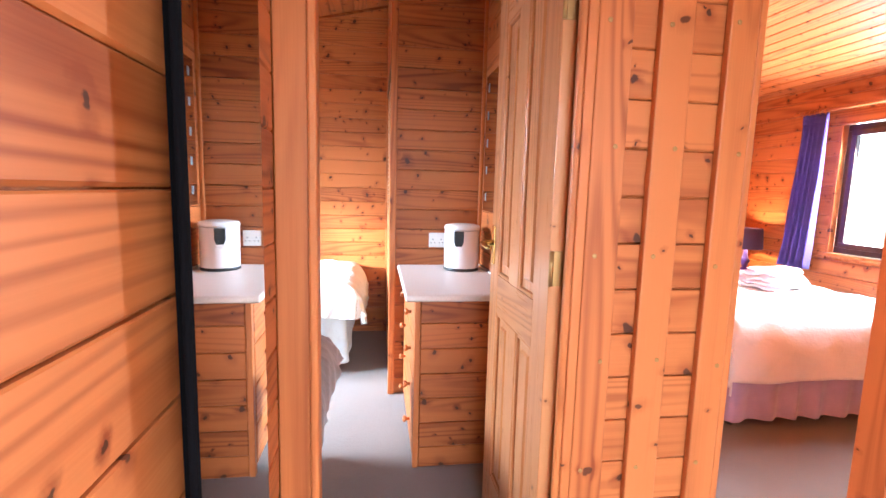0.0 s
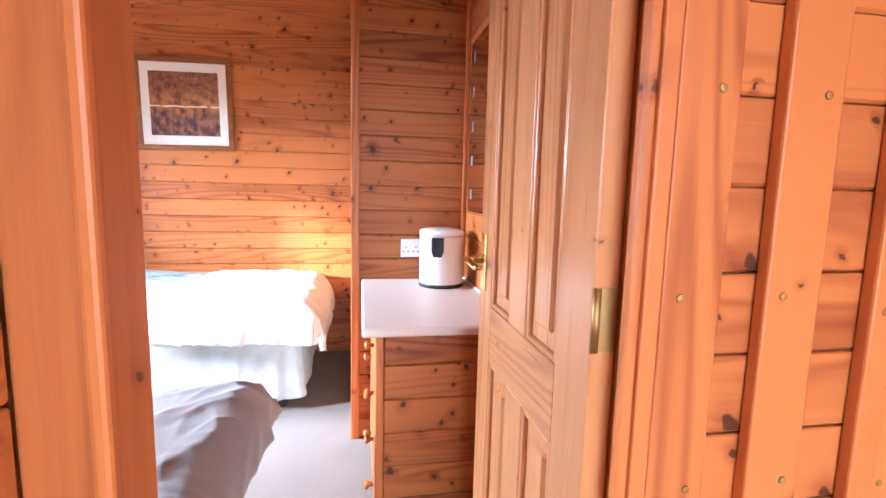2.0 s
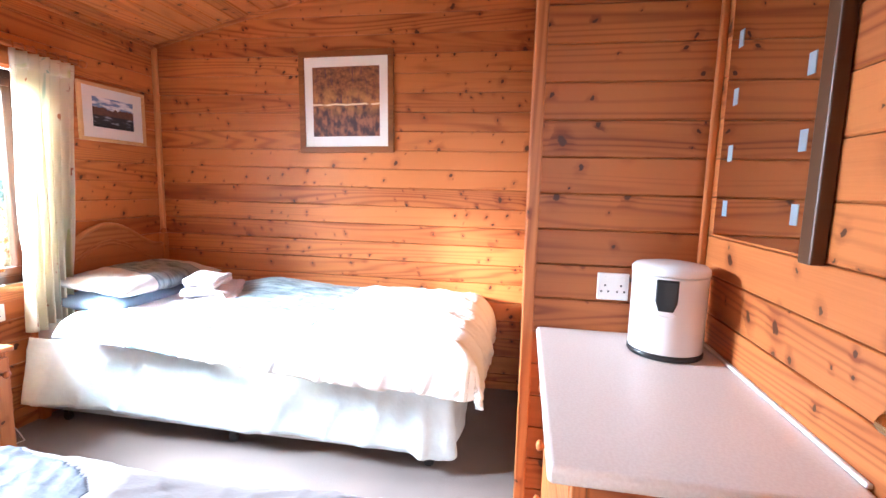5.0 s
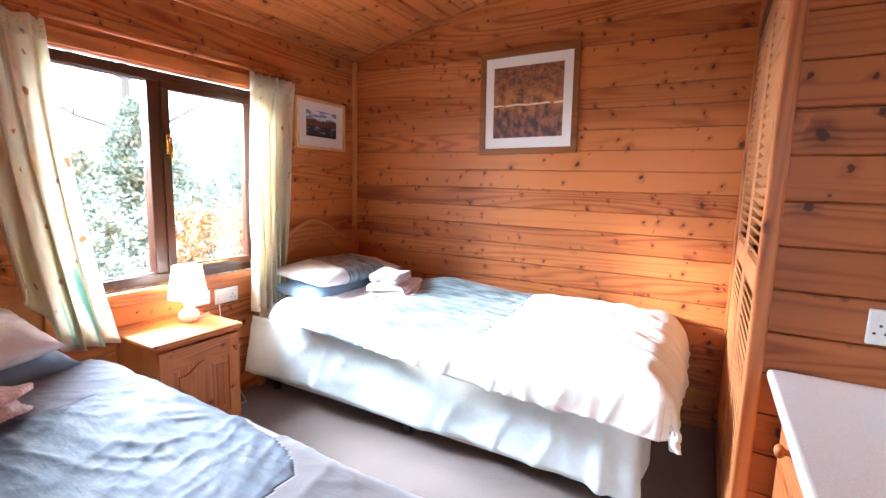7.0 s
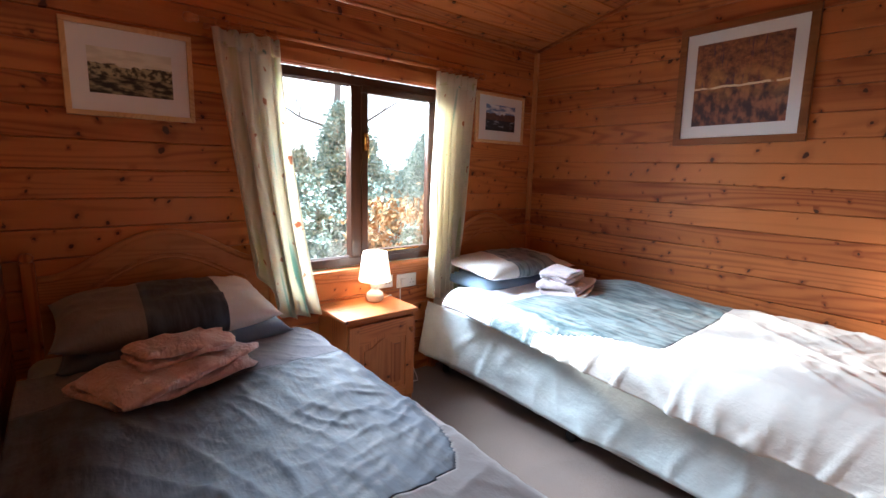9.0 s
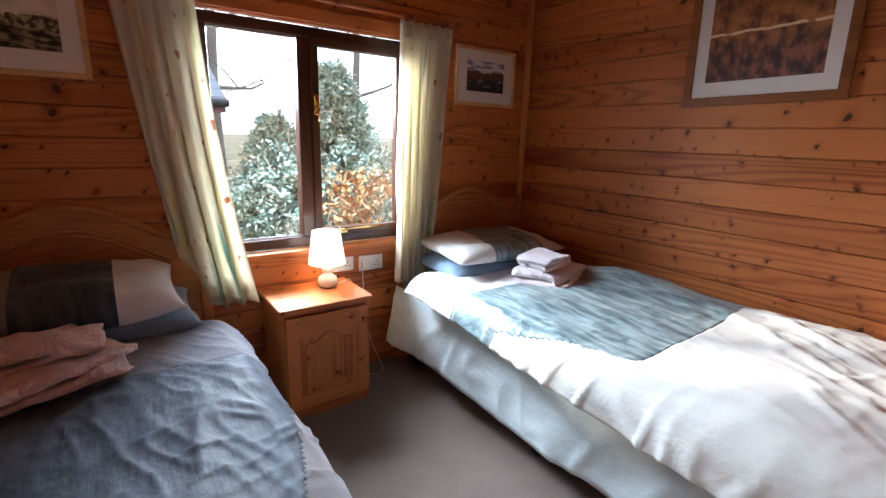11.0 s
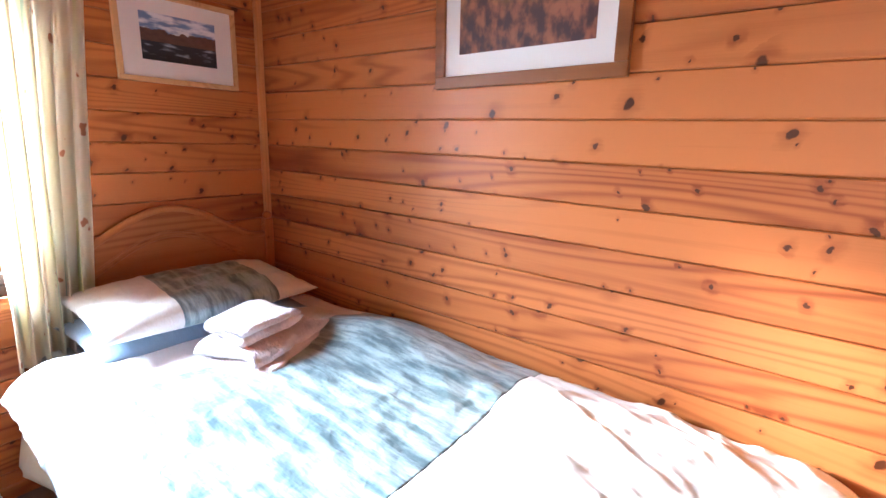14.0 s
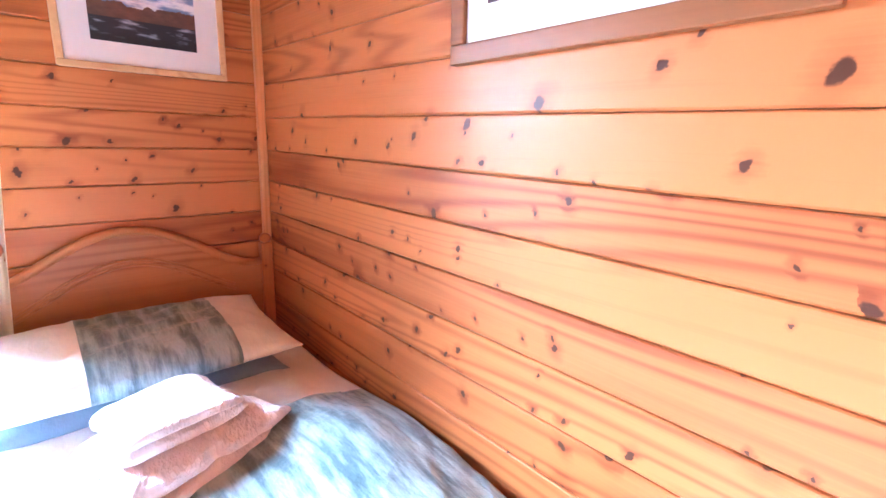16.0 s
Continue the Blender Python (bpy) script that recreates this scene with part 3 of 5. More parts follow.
# ---- hall mirror ----
hm = thing("hall_mirror", (-0.08, 0.22, 0.25), "tall hall mirror with a black edge on a pine wall", "mirror")
part("backing", bx(-0.099, -0.0605, 0.15, 0.37, 0.26, 1.94), BLACK_EDGE, hm)
part("glass", bx(-0.060, -0.057, 0.082, 0.375, 0.25, 1.95), MIRROR, hm)
part("edge", bx(-0.062, -0.054, 0.068, 0.0815, 0.24, 1.96, 0.003), BLACK_EDGE, hm, "black edge strip")

# ---- bedroom window ----


def casement(name, x, s, y0, y1, z0, z1, mull, label):
    """A two-light window in the plane x; s is +1 where the room lies towards +x."""
    wnd = thing(name, (x, (y0 + y1) / 2, z0), label, "window", "", "structure")
    o = 0.05
    fx = sorted((x - s * 0.035, x + s * 0.035))
    for nm, q in (("frame", (y0, y1, z0, z0 + o)), ("frame", (y0, y1, z1 - o, z1))):
        part("window_frame", bx(*fx, *q, 0.005), UPVC, wnd)
    for q in ((y0, y0 + o), (mull - 0.033, mull + 0.033), (y1 - o, y1)):
        part("window_frame", bx(fx[0] + 0.001, fx[1] - 0.001, *q, z0 + o, z1 - o, 0.005), UPVC, wnd)
    # opening light, proud of the frame
    sx = sorted((x + s * 0.005, x + s * 0.048))
    a0, a1, b0, b1, w = mull + 0.028, y1 - o + 0.006, z0 + o - 0.006, z1 - o + 0.006, 0.042
    sash = part("sash", bx(*sx, a0, a1, b0, b0 + w, 0.005), UPVC, wnd)
    part("sash_rail", bx(*sx, a0, a1, b1 - w, b1, 0.005), UPVC, sash)
    part("sash_stile", bx(*sx, a0, a0 + w, b0 + w, b1 - w, 0.005), UPVC, sash)
    part("sash_stile", bx(*sx, a1 - w, a1, b0 + w, b1 - w, 0.005), UPVC, sash)
    p1 = part("pane", bx(x - 0.003, x + 0.003, y0 + o, mull - 0.033, z0 + o, z1 - o), GLASS, wnd)
    p2 = part("pane", bx(x + s * 0.02 - 0.003, x + s * 0.02 + 0.003, a0 + w, a1 - w, b0 + w, b1 - w), GLASS, wnd)
    p1.visible_shadow = p2.visible_shadow = False
    # grey glazing bead
    bead = material("glazing_bead", (0.35, 0.33, 0.31), 0.5)
    for q in ((y0 + o, mull - 0.033, z0 + o, z0 + o + 0.008), (y0 + o, mull - 0.033, z1 - o - 0.008, z1 - o)):
        part("bead", bx(x + 0.004 * s - 0.002, x + 0.004 * s + 0.004, *q), bead, wnd)
    return wnd, sx[1] if s > 0 else sx[0], (a0, a1, b0, b1)


GX = W - 0.075
window, front, (a0, a1, b0, b1) = casement("window_1", GX, 1, WY0, WY1, WZ0, WZ1, 2.305, "two-light rosewood-brown window with brass catches")
c = part("catch", bx(front, front + 0.012, a0 + 0.008, a0 + 0.034, 1.42, 1.52, 0.003), BRASS, window, "brass casement catch")
part("lever", tube([(front + 0.012, a0 + 0.02, 1.50), (front + 0.03, a0 + 0.02, 1.50), (front + 0.034, a0 + 0.022, 1.44), (front + 0.03, a0 + 0.025, 1.38)], [0.008, 0.008, 0.007, 0.005], 10), BRASS, c, "", True)
st = part("stay", tube([(front + 0.02, a0 + 0.05, b0 + 0.03), (front + 0.022, a0 + 0.2, b0 + 0.034), (front + 0.02, a0 + 0.40, b0 + 0.038)], [0.006, 0.005, 0.008], 8), BRASS, window, "brass casement stay", True)
part("peg", bx(front, front + 0.02, a0 + 0.13, a0 + 0.17, b0 + 0.012, b0 + 0.03, 0.003), BRASS, st)
# pine lining, board and architrave
part("window_sill", bx(W - 0.045, W + 0.03, WY0 - 0.06, WY1 + 0.06, WZ0 - 0.03, WZ0 - 0.004, 0.006), PINE_Y, window, "pine window board")
part("apron", bx(W + 0.0015, W + 0.015, WY0 - 0.05, WY1 + 0.05, WZ0 - 0.075, WZ0 - 0.032, 0.003), PINE_Y, window)
part("lining", bx(W - 0.045, W + 0.004, WY0 - 0.028, WY1 + 0.028, WZ1 + 0.002, WZ1 + 0.022, 0.002), PINE_Y, window)
part("lining", bx(W - 0.045, W + 0.004, WY0 - 0.028, WY0 - 0.004, WZ0 - 0.002, WZ1 + 0.001, 0.002), PINE_Z, window)
part("lining", bx(W - 0.045, W + 0.004, WY1 + 0.004, WY1 + 0.028, WZ0 - 0.002, WZ1 + 0.001, 0.002), PINE_Z, window)
part("architrave", bx(W + 0.0045, W + 0.02, WY0 - 0.07, WY1 + 0.07, WZ1 + 0.008, WZ1 + 0.075, 0.004), PINE_Y, window)
part("architrave", bx(W + 0.0045, W + 0.018, WY1 + 0.008, WY1 + 0.065, WZ0 - 0.03, WZ1 + 0.007, 0.004), PINE_Z, window)
part("architrave", bx(W + 0.0045, W + 0.018, WY0 - 0.065, WY0 - 0.008, WZ0 - 0.03, WZ1 + 0.007, 0.004), PINE_Z, window)

win2, _, _ = casement("window_2", E2 + 0.075, -1, 1.60, 2.89, 0.87, 1.88, 1.9, "dark-framed window of the second bedroom")
part("window_sill", bx(E2 - 0.03, E2 + 0.045, 1.55, 2.95, 0.842, 0.868, 0.006), PINE_Y, win2)
part("lining", bx(E2 - 0.004, E2 + 0.045, 2.894, 2.918, 0.869, 1.88, 0.002), PINE_Z, win2)
part("architrave", bx(E2 - 0.02, E2 - 0.0045, 1.55, 2.95, 1.885, 1.945, 0.004), PINE_Y, win2)

# ---- curtains and poles ----


def pole(name, x, s, y0, y1, z, rings, label):
    p = thing(name, (x, (y0 + y1) / 2, z), label, "curtain pole")
    part("pole", tube([(x, y0, z), (x, y1, z)], 0.013, 14), PINE_Y, p, "", True)
    for y, d in ((y0, -1), (y1, 1)):
        part("finial", lathe([(0.008, 0), (0.017, 0.006 * d), (0.012, 0.016 * d), (0.022, 0.034 * d), (0.018, 0.052 * d), (0.004, 0.062 * d)], (x, y, z), 16, "Y"), PINE_Y, p, "", True)
    for y in (y0 + 0.05, y1 - 0.05):
        part("bracket", bx(min(x, x - s * 0.095), max(x, x - s * 0.095), y - 0.012, y + 0.012, z - 0.012, z + 0.012, 0.004), PINE_Y, p)
    for y in rings:
        bm = bmesh.new()
        n = 16
        vs = []
        for k in range(n):
            a = 2 * math.pi * k / n
            vs.append([bm.verts.new((x + (0.021 + 0.0045 * math.cos(b)) * math.cos(a), y + 0.0045 * math.sin(b), z - 0.006 + (0.021 + 0.0045 * math.cos(b)) * math.sin(a))) for b in (0, 1.57, 3.14, 4.71)])
        for k in range(n):
            for j in range(4):
                bm.faces.new((vs[k][j], vs[k][(j + 1) % 4], vs[(k + 1) % n][(j + 1) % 4], vs[(k + 1) % n][j]))
        part("ring", bm, PINE_Y, p, "", True)
    return p


def curtain(name, x, s, top, waist, bottom, z1, z0, pleats, mat, label, swing=0.0, lift=0.0):
    """A pleated curtain whose edges run from top (y0, y1) through waist to bottom."""
    th = thing(name, (x, sum(bottom) / 2, z0), label, "curtain")

    def edge(v, i):
        return top[i] * (1 - v) ** 2 + 2 * waist[i] * v * (1 - v) + bottom[i] * v * v

    def fn(u, v):
        y = edge(v, 0) * (1 - u) + edge(v, 1) * u
        amp = 0.020 + 0.032 * v
        wob = 1.5 * noise.noise(Vector((u * 3, v * 1.2, pleats)))
        ph = 2 * math.pi * pleats * u + wob * v * 1.6
        dx = amp * math.sin(ph) + 0.012 * math.sin(2.3 * ph + 1) * v
        y += 0.010 * math.cos(ph) * (0.3 + v)
        return Vector((x + s * (dx + swing * v * u), y, z1 + (z0 + lift * max(0.0, 1 - 2.2 * u) - z1) * v + 0.008 * math.sin(ph) * v))
    cl = part("cloth", grid(fn, pleats * 12, 44), mat, th, "", True)
    cl.modifiers.new("thickness", "SOLIDIFY").thickness = 0.002

    def head(u, v):
        q = fn(u, v * 0.055)
        return q + Vector((s * 0.003, 0, 0.012 - 0.004 * v))
    hd = part("heading_tape", grid(head, pleats * 12, 3), mat, th, "", True)
    hd.modifiers.new("thickness", "SOLIDIFY").thickness = 0.003
    return th


PX = W + 0.10
ring_ys = [1.54 + 0.052 * k for k in range(6)] + [2.775 + 0.055 * k for k in range(6)]
pole("curtain_pole", PX, 1, 1.48, 3.11, 1.925, ring_ys, "turned pine curtain pole with rings over the window")
curtain("curtain", PX + 0.01, 1, (1.525, 1.815), (1.57, 1.84), (1.66, 1.965), 1.89, 0.56, 4, CURTAIN, "unlined cream curtain with green and yellow print pulled aside", 0.06, 0.30)
curtain("curtain", PX + 0.01, 1, (2.755, 3.085), (2.75, 3.01), (2.745, 2.965), 1.89, 0.515, 6, CURTAIN, "unlined cream curtain with green and yellow print hanging straight", 0.0)
pole("curtain_pole", E2 - 0.10, -1, 1.4, 3.19, 2.0, [2.96 + 0.045 * k for k in range(5)], "pine curtain pole in the second bedroom")
curtain("curtain", E2 - 0.11, -1, (2.92, 3.15), (2.92, 3.14), (2.96, 3.24), 1.965, 0.72, 5, PURPLE, "deep purple curtain pulled to the side")

# ---- framed pictures ----


def picture(name, c, s, w, h, border, mount, mats, kind, turn, label, lean=0.0):
    """A framed print on a wall: c its centre on the wall, built facing -y and turned about z."""
    th = new(name)
    th.matrix_world = pose(*c, 0, 0, turn) @ pose(0, 0, 0, 0, lean, 0)
    tagged(th, label, "picture")

    def add(nm, bm, mat):
        ob = finish(nm, bm, mat)
        ob.parent = th
        return ob
    a, b = w / 2, h / 2
    for x0, x1, z0, z1 in ((-a, a, b - border, b), (-a, a, -b, -b + border), (-a, -a + border, -b + border, b - border), (a - border, a, -b + border, b - border)):
        add("frame_rail", bx(x0, x1, -0.022, -0.001, z0, z1, 0.003), mats)
    a, b = a - border, b - border
    add("backing", bx(-a, a, -0.008, -0.002, -b, b), DARKWOOD)
    add("mount", bx(-a, a, -0.012, -0.0085, -b, b), MOUNT)
    ml, mr, mt, mb = mount
    bm = bmesh.new()
    q = [(-a + ml, -b + mb), (a - mr, -b + mb), (a - mr, b - mt), (-a + ml, b - mt)]
    f = bm.faces.new([bm.verts.new((x, -0.0126, z)) for x, z in q])
    layer = bm.loops.layers.uv.new("UVMap")
    for l, uv in zip(f.loops, ((0, 0), (1, 0), (1, 1), (0, 1))):
        l[layer].uv = uv
    add("print", bm, PRINTS[kind])
    return th


picture("picture", (-0.972, P, 1.825), 1, 0.635, 0.635, 0.038, (0.055, 0.055, 0.06, 0.065), PINE_FRAME, "autumn", 0, "square autumn lake print in a brown wooden frame", -1.0)
picture("picture", (W, 3.42, 1.69), 1, 0.472, 0.335, 0.02, (0.07, 0.07, 0.055, 0.065), PINE_PALE, "lake", 90, "lake and mountain print in a pale wooden frame")
picture("picture", (W, 1.237, 1.682), 1, 0.452, 0.362, 0.02, (0.06, 0.06, 0.075, 0.07), PINE_PALE, "town", 90, "landscape print with rocks in a pale wooden frame")

# ---- wall lamp over the first bed ----
wl = thing("wall_lamp", (-1.6, S, 2.05), "lit wall lamp with a small pale shade", "lamp")
part("backplate", lathe([(0.045, 0), (0.045, 0.012), (0.03, 0.02)], (-1.6, S, 2.06), 20, "Y"), BRASS, wl)
part("arm", tube([(-1.6, S + 0.015, 2.06), (-1.6, S + 0.09, 2.05), (-1.6, S + 0.13, 2.07), (-1.6, S + 0.13, 2.11)], 0.007, 8), BRASS, wl, "", True)
bm = bmesh.new()
bmesh.ops.create_cone(bm, cap_ends=False, segments=28, radius1=0.075, radius2=0.05, depth=0.12, matrix=Matrix.Translation((-1.6, S + 0.13, 2.17)))
part("shade", bm, WALL_SHADE, wl, "pale glowing shade", True)

# ---- beds ----


def fold(d, r):
    """A sheet that goes over an edge of radius r: how far out and how far down after d metres."""
    if d <= 0:
        return d, 0.0
    if d < r * math.pi / 2:
        return r * math.sin(d / r), -r * (1 - math.cos(d / r))
    return r, -r - (d - r * math.pi / 2)


def headboard(name, x, y0, y1, label, base=0.0):
    th = thing(name, (x, (y0 + y1) / 2, 0), label, "headboard")
    w = y1 - y0
    for y in (y0, y1 - 0.045):
        pst = part("post", bx(x, x + 0.042, y, y + 0.045, 0, 0.93, 0.006), PINE_Z, th)
        part("cap", lathe([(0.016, 0.93), (0.022, 0.938), (0.024, 0.95), (0.014, 0.962), (0.002, 0.966)], (x + 0.021, y + 0.0225, 0), 14), PINE_Z, pst, "", True)

    def top(q, z0, amp):
        k = min(1.0, max(0.0, (q - 0.04) / 0.92))
        return z0 + amp * (0.5 - 0.5 * math.cos(2 * math.pi * k)) ** 0.8
    n = 40
    ya, yb = y0 + 0.046, y1 - 0.046
    line = [(ya + (yb - ya) * k / n, top(k / n, 0.855, 0.165)) for k in range(n + 1)]
    outline = [(ya, 0.38)] + line + [(yb, 0.38)]
    part("panel", extrude_outline(outline, 0.022, lambda a, b, c: (x + 0.010 + c, a, b)), PINE_BED, th)
    part("top_moulding", tube([(x + 0.022, a, b) for a, b in line], 0.016, 8), PINE_BED, th, "", True)
    for dz in (0.095, 0.115):
        inner = [(ya + (yb - ya) * (0.12 + 0.76 * k / n), top(0.12 + 0.76 * k / n, 0.855, 0.165) - dz) for k in range(n + 1)]
        part("bead", tube([(x + 0.0325, a, b) for a, b in inner], 0.005, 6), PINE_BED, th, "", True)
    return th


def bed(y0, y1, seed, head_x, foot_x, label, valance_mat, wall_side):
    """A divan with mattress and valance. wall_side: -1 where the wall lies towards -y, +1 towards +y."""
    th = thing("bed", ((head_x + foot_x) / 2, (y0 + y1) / 2, 0), label, "bed")
    ticking = fabric("mattress_ticking", (0.52, 0.50, 0.46), 0.05)
    part("divan_base", bx(head_x, foot_x - 0.02, y0 + 0.015, y1 - 0.015, 0.075, 0.34, 0.015), ticking, th)
    part("mattress", bx(head_x, foot_x - 0.01, y0 + 0.01, y1 - 0.01, 0.341, 0.555, 0.05, None, 4), ticking, th, "", True)
    for x in (head_x + 0.12, (head_x + foot_x) / 2, foot_x - 0.10):
        for y in (y0 + 0.06, y1 - 0.06):
            cs = part("castor", lathe([(0.022, -0.012), (0.026, -0.006), (0.026, 0.006), (0.022, 0.012)], (x, y, 0.0265), 16, "Y"), BLACK, th, "black castor")
            part("stem", bx(x - 0.016, x + 0.016, y - 0.016, y + 0.016, 0.046, 0.076, 0.003), BLACK, cs)
    near = y0 if wall_side > 0 else y1
    s = -wall_side
    far = y1 if wall_side > 0 else y0
    # the valance hangs along the open side and round the foot
    r = 0.05
    l1, l2 = foot_x - head_x - r, abs(far - near) - r
    arc = r * math.pi / 2
    total = l1 + arc + l2

    def path(d):
        if d < l1:
            return Vector((head_x + d, near, 0)), Vector((0, s, 0))
        if d < l1 + arc:
            a = (d - l1) / r
            nrm = Vector((math.sin(a), s * math.cos(a), 0))
            return Vector((foot_x - r, near - s * r, 0)) + nrm * r, nrm
        return Vector((foot_x, near - s * (r + d - l1 - arc), 0)), Vector((1, 0, 0))

    def fn(u, v):
        d = u * total
        q, nrm = path(d)
        # long slanting folds, a gathered pleat at the foot corner and a flare at the head
        lean = d + 0.22 * v
        ph = noise.noise(Vector((lean * 3.2, seed, 0))) + 0.5 * noise.noise(Vector((lean * 8.0, seed, 3 + v)))
        crease = max(0.0, 1 - 3.2 * abs(noise.noise(Vector((lean * 4.5, v * 1.3, seed + 8))))) ** 2
        corner = math.exp(-((d - l1) / 0.12) ** 2)
        flare = math.exp(-(d / 0.16) ** 2)
        out = 0.010 + v * (0.012 + 0.020 * ph + 0.030 * corner * math.sin(d * 46) + 0.05 * flare) + 0.010 * crease * min(1, 3 * v)
        hem = 0.355 + 0.030 * noise.noise(Vector((d * 1.3, seed, 6))) + 0.035 * corner - 0.02 * flare
        return q + nrm * max(out, 0.005) + Vector((0, 0, 0.475 - v * hem))
    vl = part("valance", grid(fn, 260, 16), valance_mat, th, "pale gathered valance sheet", True)
    vl.modifiers.new("thickness", "SOLIDIFY").thickness = 0.003
    return th


def duvet(name, y0, y1, seed, head_x, foot_x, ztop, hang_side, hang_foot, wall_side, bands, mats, label, puff=0.03, crumple=1.0):
    """A rumpled duvet over a bed; bands: x and slant at which the sewn panels change."""
    near, far = (y0, y1) if wall_side > 0 else (y1, y0)
    s = -wall_side
    width = abs(y1 - y0)
    la = foot_x - head_x + hang_foot

    def fn(u, v):
        full_a, full_b = foot_x - head_x, width
        a = u * la
        # the side hangs a little at the head and further down towards the foot
        hang = hang_side * (0.50 + 0.50 * min(1.0, a / full_a) ** 1.2)
        b = v * (width + hang)
        da, db = max(0.0, a - full_a), max(0.0, b - full_b)
        if da and db:       # rounded corner
            most = max(da / hang_foot, db / hang)
            k = most / math.hypot(da / hang_foot, db / hang)
            da, db = da * k, db * k
            a, b = full_a + da, full_b + db
        wave = noise.noise(Vector((a * 2.2, b * 1.4, seed)))
        fx, zx = fold(a - full_a + 0.02, 0.10)
        fy, zy = fold(b - full_b + 0.02, 0.085)
        # long soft folds that fan out towards the foot corner, with short creases across them
        warp = 0.10 * noise.noise(Vector((a * 1.6, b * 1.6, seed + 14)))
        fan = b - 0.35 * a + warp
        cross = a + 0.45 * b - warp
        r1 = max(0.0, 1 - 2.6 * abs(noise.noise(Vector((cross * 1.6, fan * 6.5, seed))))) ** 1.6
        r2 = max(0.0, 1 - 2.8 * abs(noise.noise(Vector((cross * 4.0, fan * 13.0, seed + 5))))) ** 1.8
        r3 = max(0.0, 1 - 3.0 * abs(noise.noise(Vector((cross * 12.0 + warp * 20, fan * 3.5, seed + 11))))) ** 2
        amt = 0.35 + 0.65 * min(1.0, max(0.0, 0.5 + 1.3 * noise.noise(Vector((a * 1.5, b * 1.9, seed + 2)))))
        foot = min(1.0, max(0.0, (a - 0.8) / 0.6))
        side = min(1.0, max(0.0, (b - 0.45 * width) / (0.5 * width)))
        z = 0.014 * wave + crumple * amt * (0.45 + 0.75 * max(foot, 0.6 * side)) * (0.022 * r1 + 0.010 * r2 + 0.010 * r3)
        edge_far = max(0.45, min(1.0, b / 0.16))
        hump = 0.045 * math.exp(-((b - 0.15) / 0.16) ** 2) * min(1.0, max(0.0, a / 0.5 - 0.3))     # bunched up along the wall
        edge_head = min(1.0, a / 0.12)
        z += hump + puff * (edge_far ** 0.5) * (0.55 + 0.45 * edge_head) * (1 + 0.4 * wave)
        down = -((abs(zx) ** 5 + abs(zy) ** 5) ** 0.2)
        drop = min(1.0, -down / 0.12)
        z *= 1 - 0.75 * drop
        swell = drop * (0.022 + 0.020 * noise.noise(Vector((a * 4, b * 2, seed + 9))) + amt * (0.026 * r1 + 0.016 * r3))
        xo = swell if zx else 0
        yo = swell if zy else 0
        return Vector((foot_x + fx + xo, near + s * (fy + yo), ztop + z + down))
    bm = grid(fn, 240, 150)
    for f in bm.faces:
        c = f.calc_center_median()
        idx = 0
        inside = max(-0.1, (near - c.y) * s)
        turn_in = 0.12 * max(0.0, 1 - inside / 0.09) ** 2       # the second seam sweeps back at the open side
        for k, (bxp, slant) in enumerate(bands):
            if c.x > bxp + slant * (c.y - near) - (turn_in if k else 0.0):
                idx = k + 1
        f.material_index = idx
    th = thing(name, ((head_x + foot_x) / 2, (y0 + y1) / 2, ztop), label, "duvet")
    for k, mat in enumerate(mats):
        one = bm.copy()
        bmesh.ops.delete(one, geom=[f for f in one.faces if f.material_index != k], context="FACES")
        for f in one.faces:
            f.material_index = 0
        ob = part("panel", one, mat, th, "", True)
        m = ob.modifiers.new("thickness", "SOLIDIFY")
        m.thickness, m.offset = 0.014, -1
    bm.free()
    return th


def pillow(name, c, lx, ly, h, tilt, mats, bands, label, seed, roll=0.0):
    """A soft pillow; bands along its length change the cloth."""
    bm = bmesh.new()
    bmesh.ops.create_grid(bm, x_segments=44, y_segments=44, size=1.0)
    top = bm.verts[:]
    base = bmesh.ops.duplicate(bm, geom=bm.verts[:] + bm.edges[:] + bm.faces[:])
    low = [e for e in base["geom"] if isinstance(e, bmesh.types.BMVert)]

    def shape(v, sgn):
        x, y = v.co.x, v.co.y
        k = (max(0, 1 - abs(x) ** 3.2) * max(0, 1 - abs(y) ** 3.2)) ** 0.55
        pinch = 1 - 0.07 * (1 - abs(y) ** 2) * abs(x) ** 4
        pinch2 = 1 - 0.06 * (1 - abs(x) ** 2) * abs(y) ** 4
        z = sgn * h / 2 * k * (1 + 0.18 * noise.noise(Vector((x * 1.6, y * 1.6, seed))))
        z += 0.010 * (1 - abs(noise.noise(Vector((x * 3 + y, y * 4, seed + 3)))) * 2) * k
        v.co = Vector((x * lx / 2 * pinch, y * ly / 2 * pinch2, z))
    for v in top:
        shape(v, 1)
    for v in low:
        shape(v, -1)
    bmesh.ops.remove_doubles(bm, verts=bm.verts[:], dist=0.0008)
    bmesh.ops.recalc_face_normals(bm, faces=bm.faces[:])
    for f in bm.faces:
        yy = f.calc_center_median().y
        f.material_index = sum(yy > b for b in bands)
    bm.transform(pose(*c, roll, tilt, 0))
    return solid(name, bm, mats, label, "pillow", "", True)


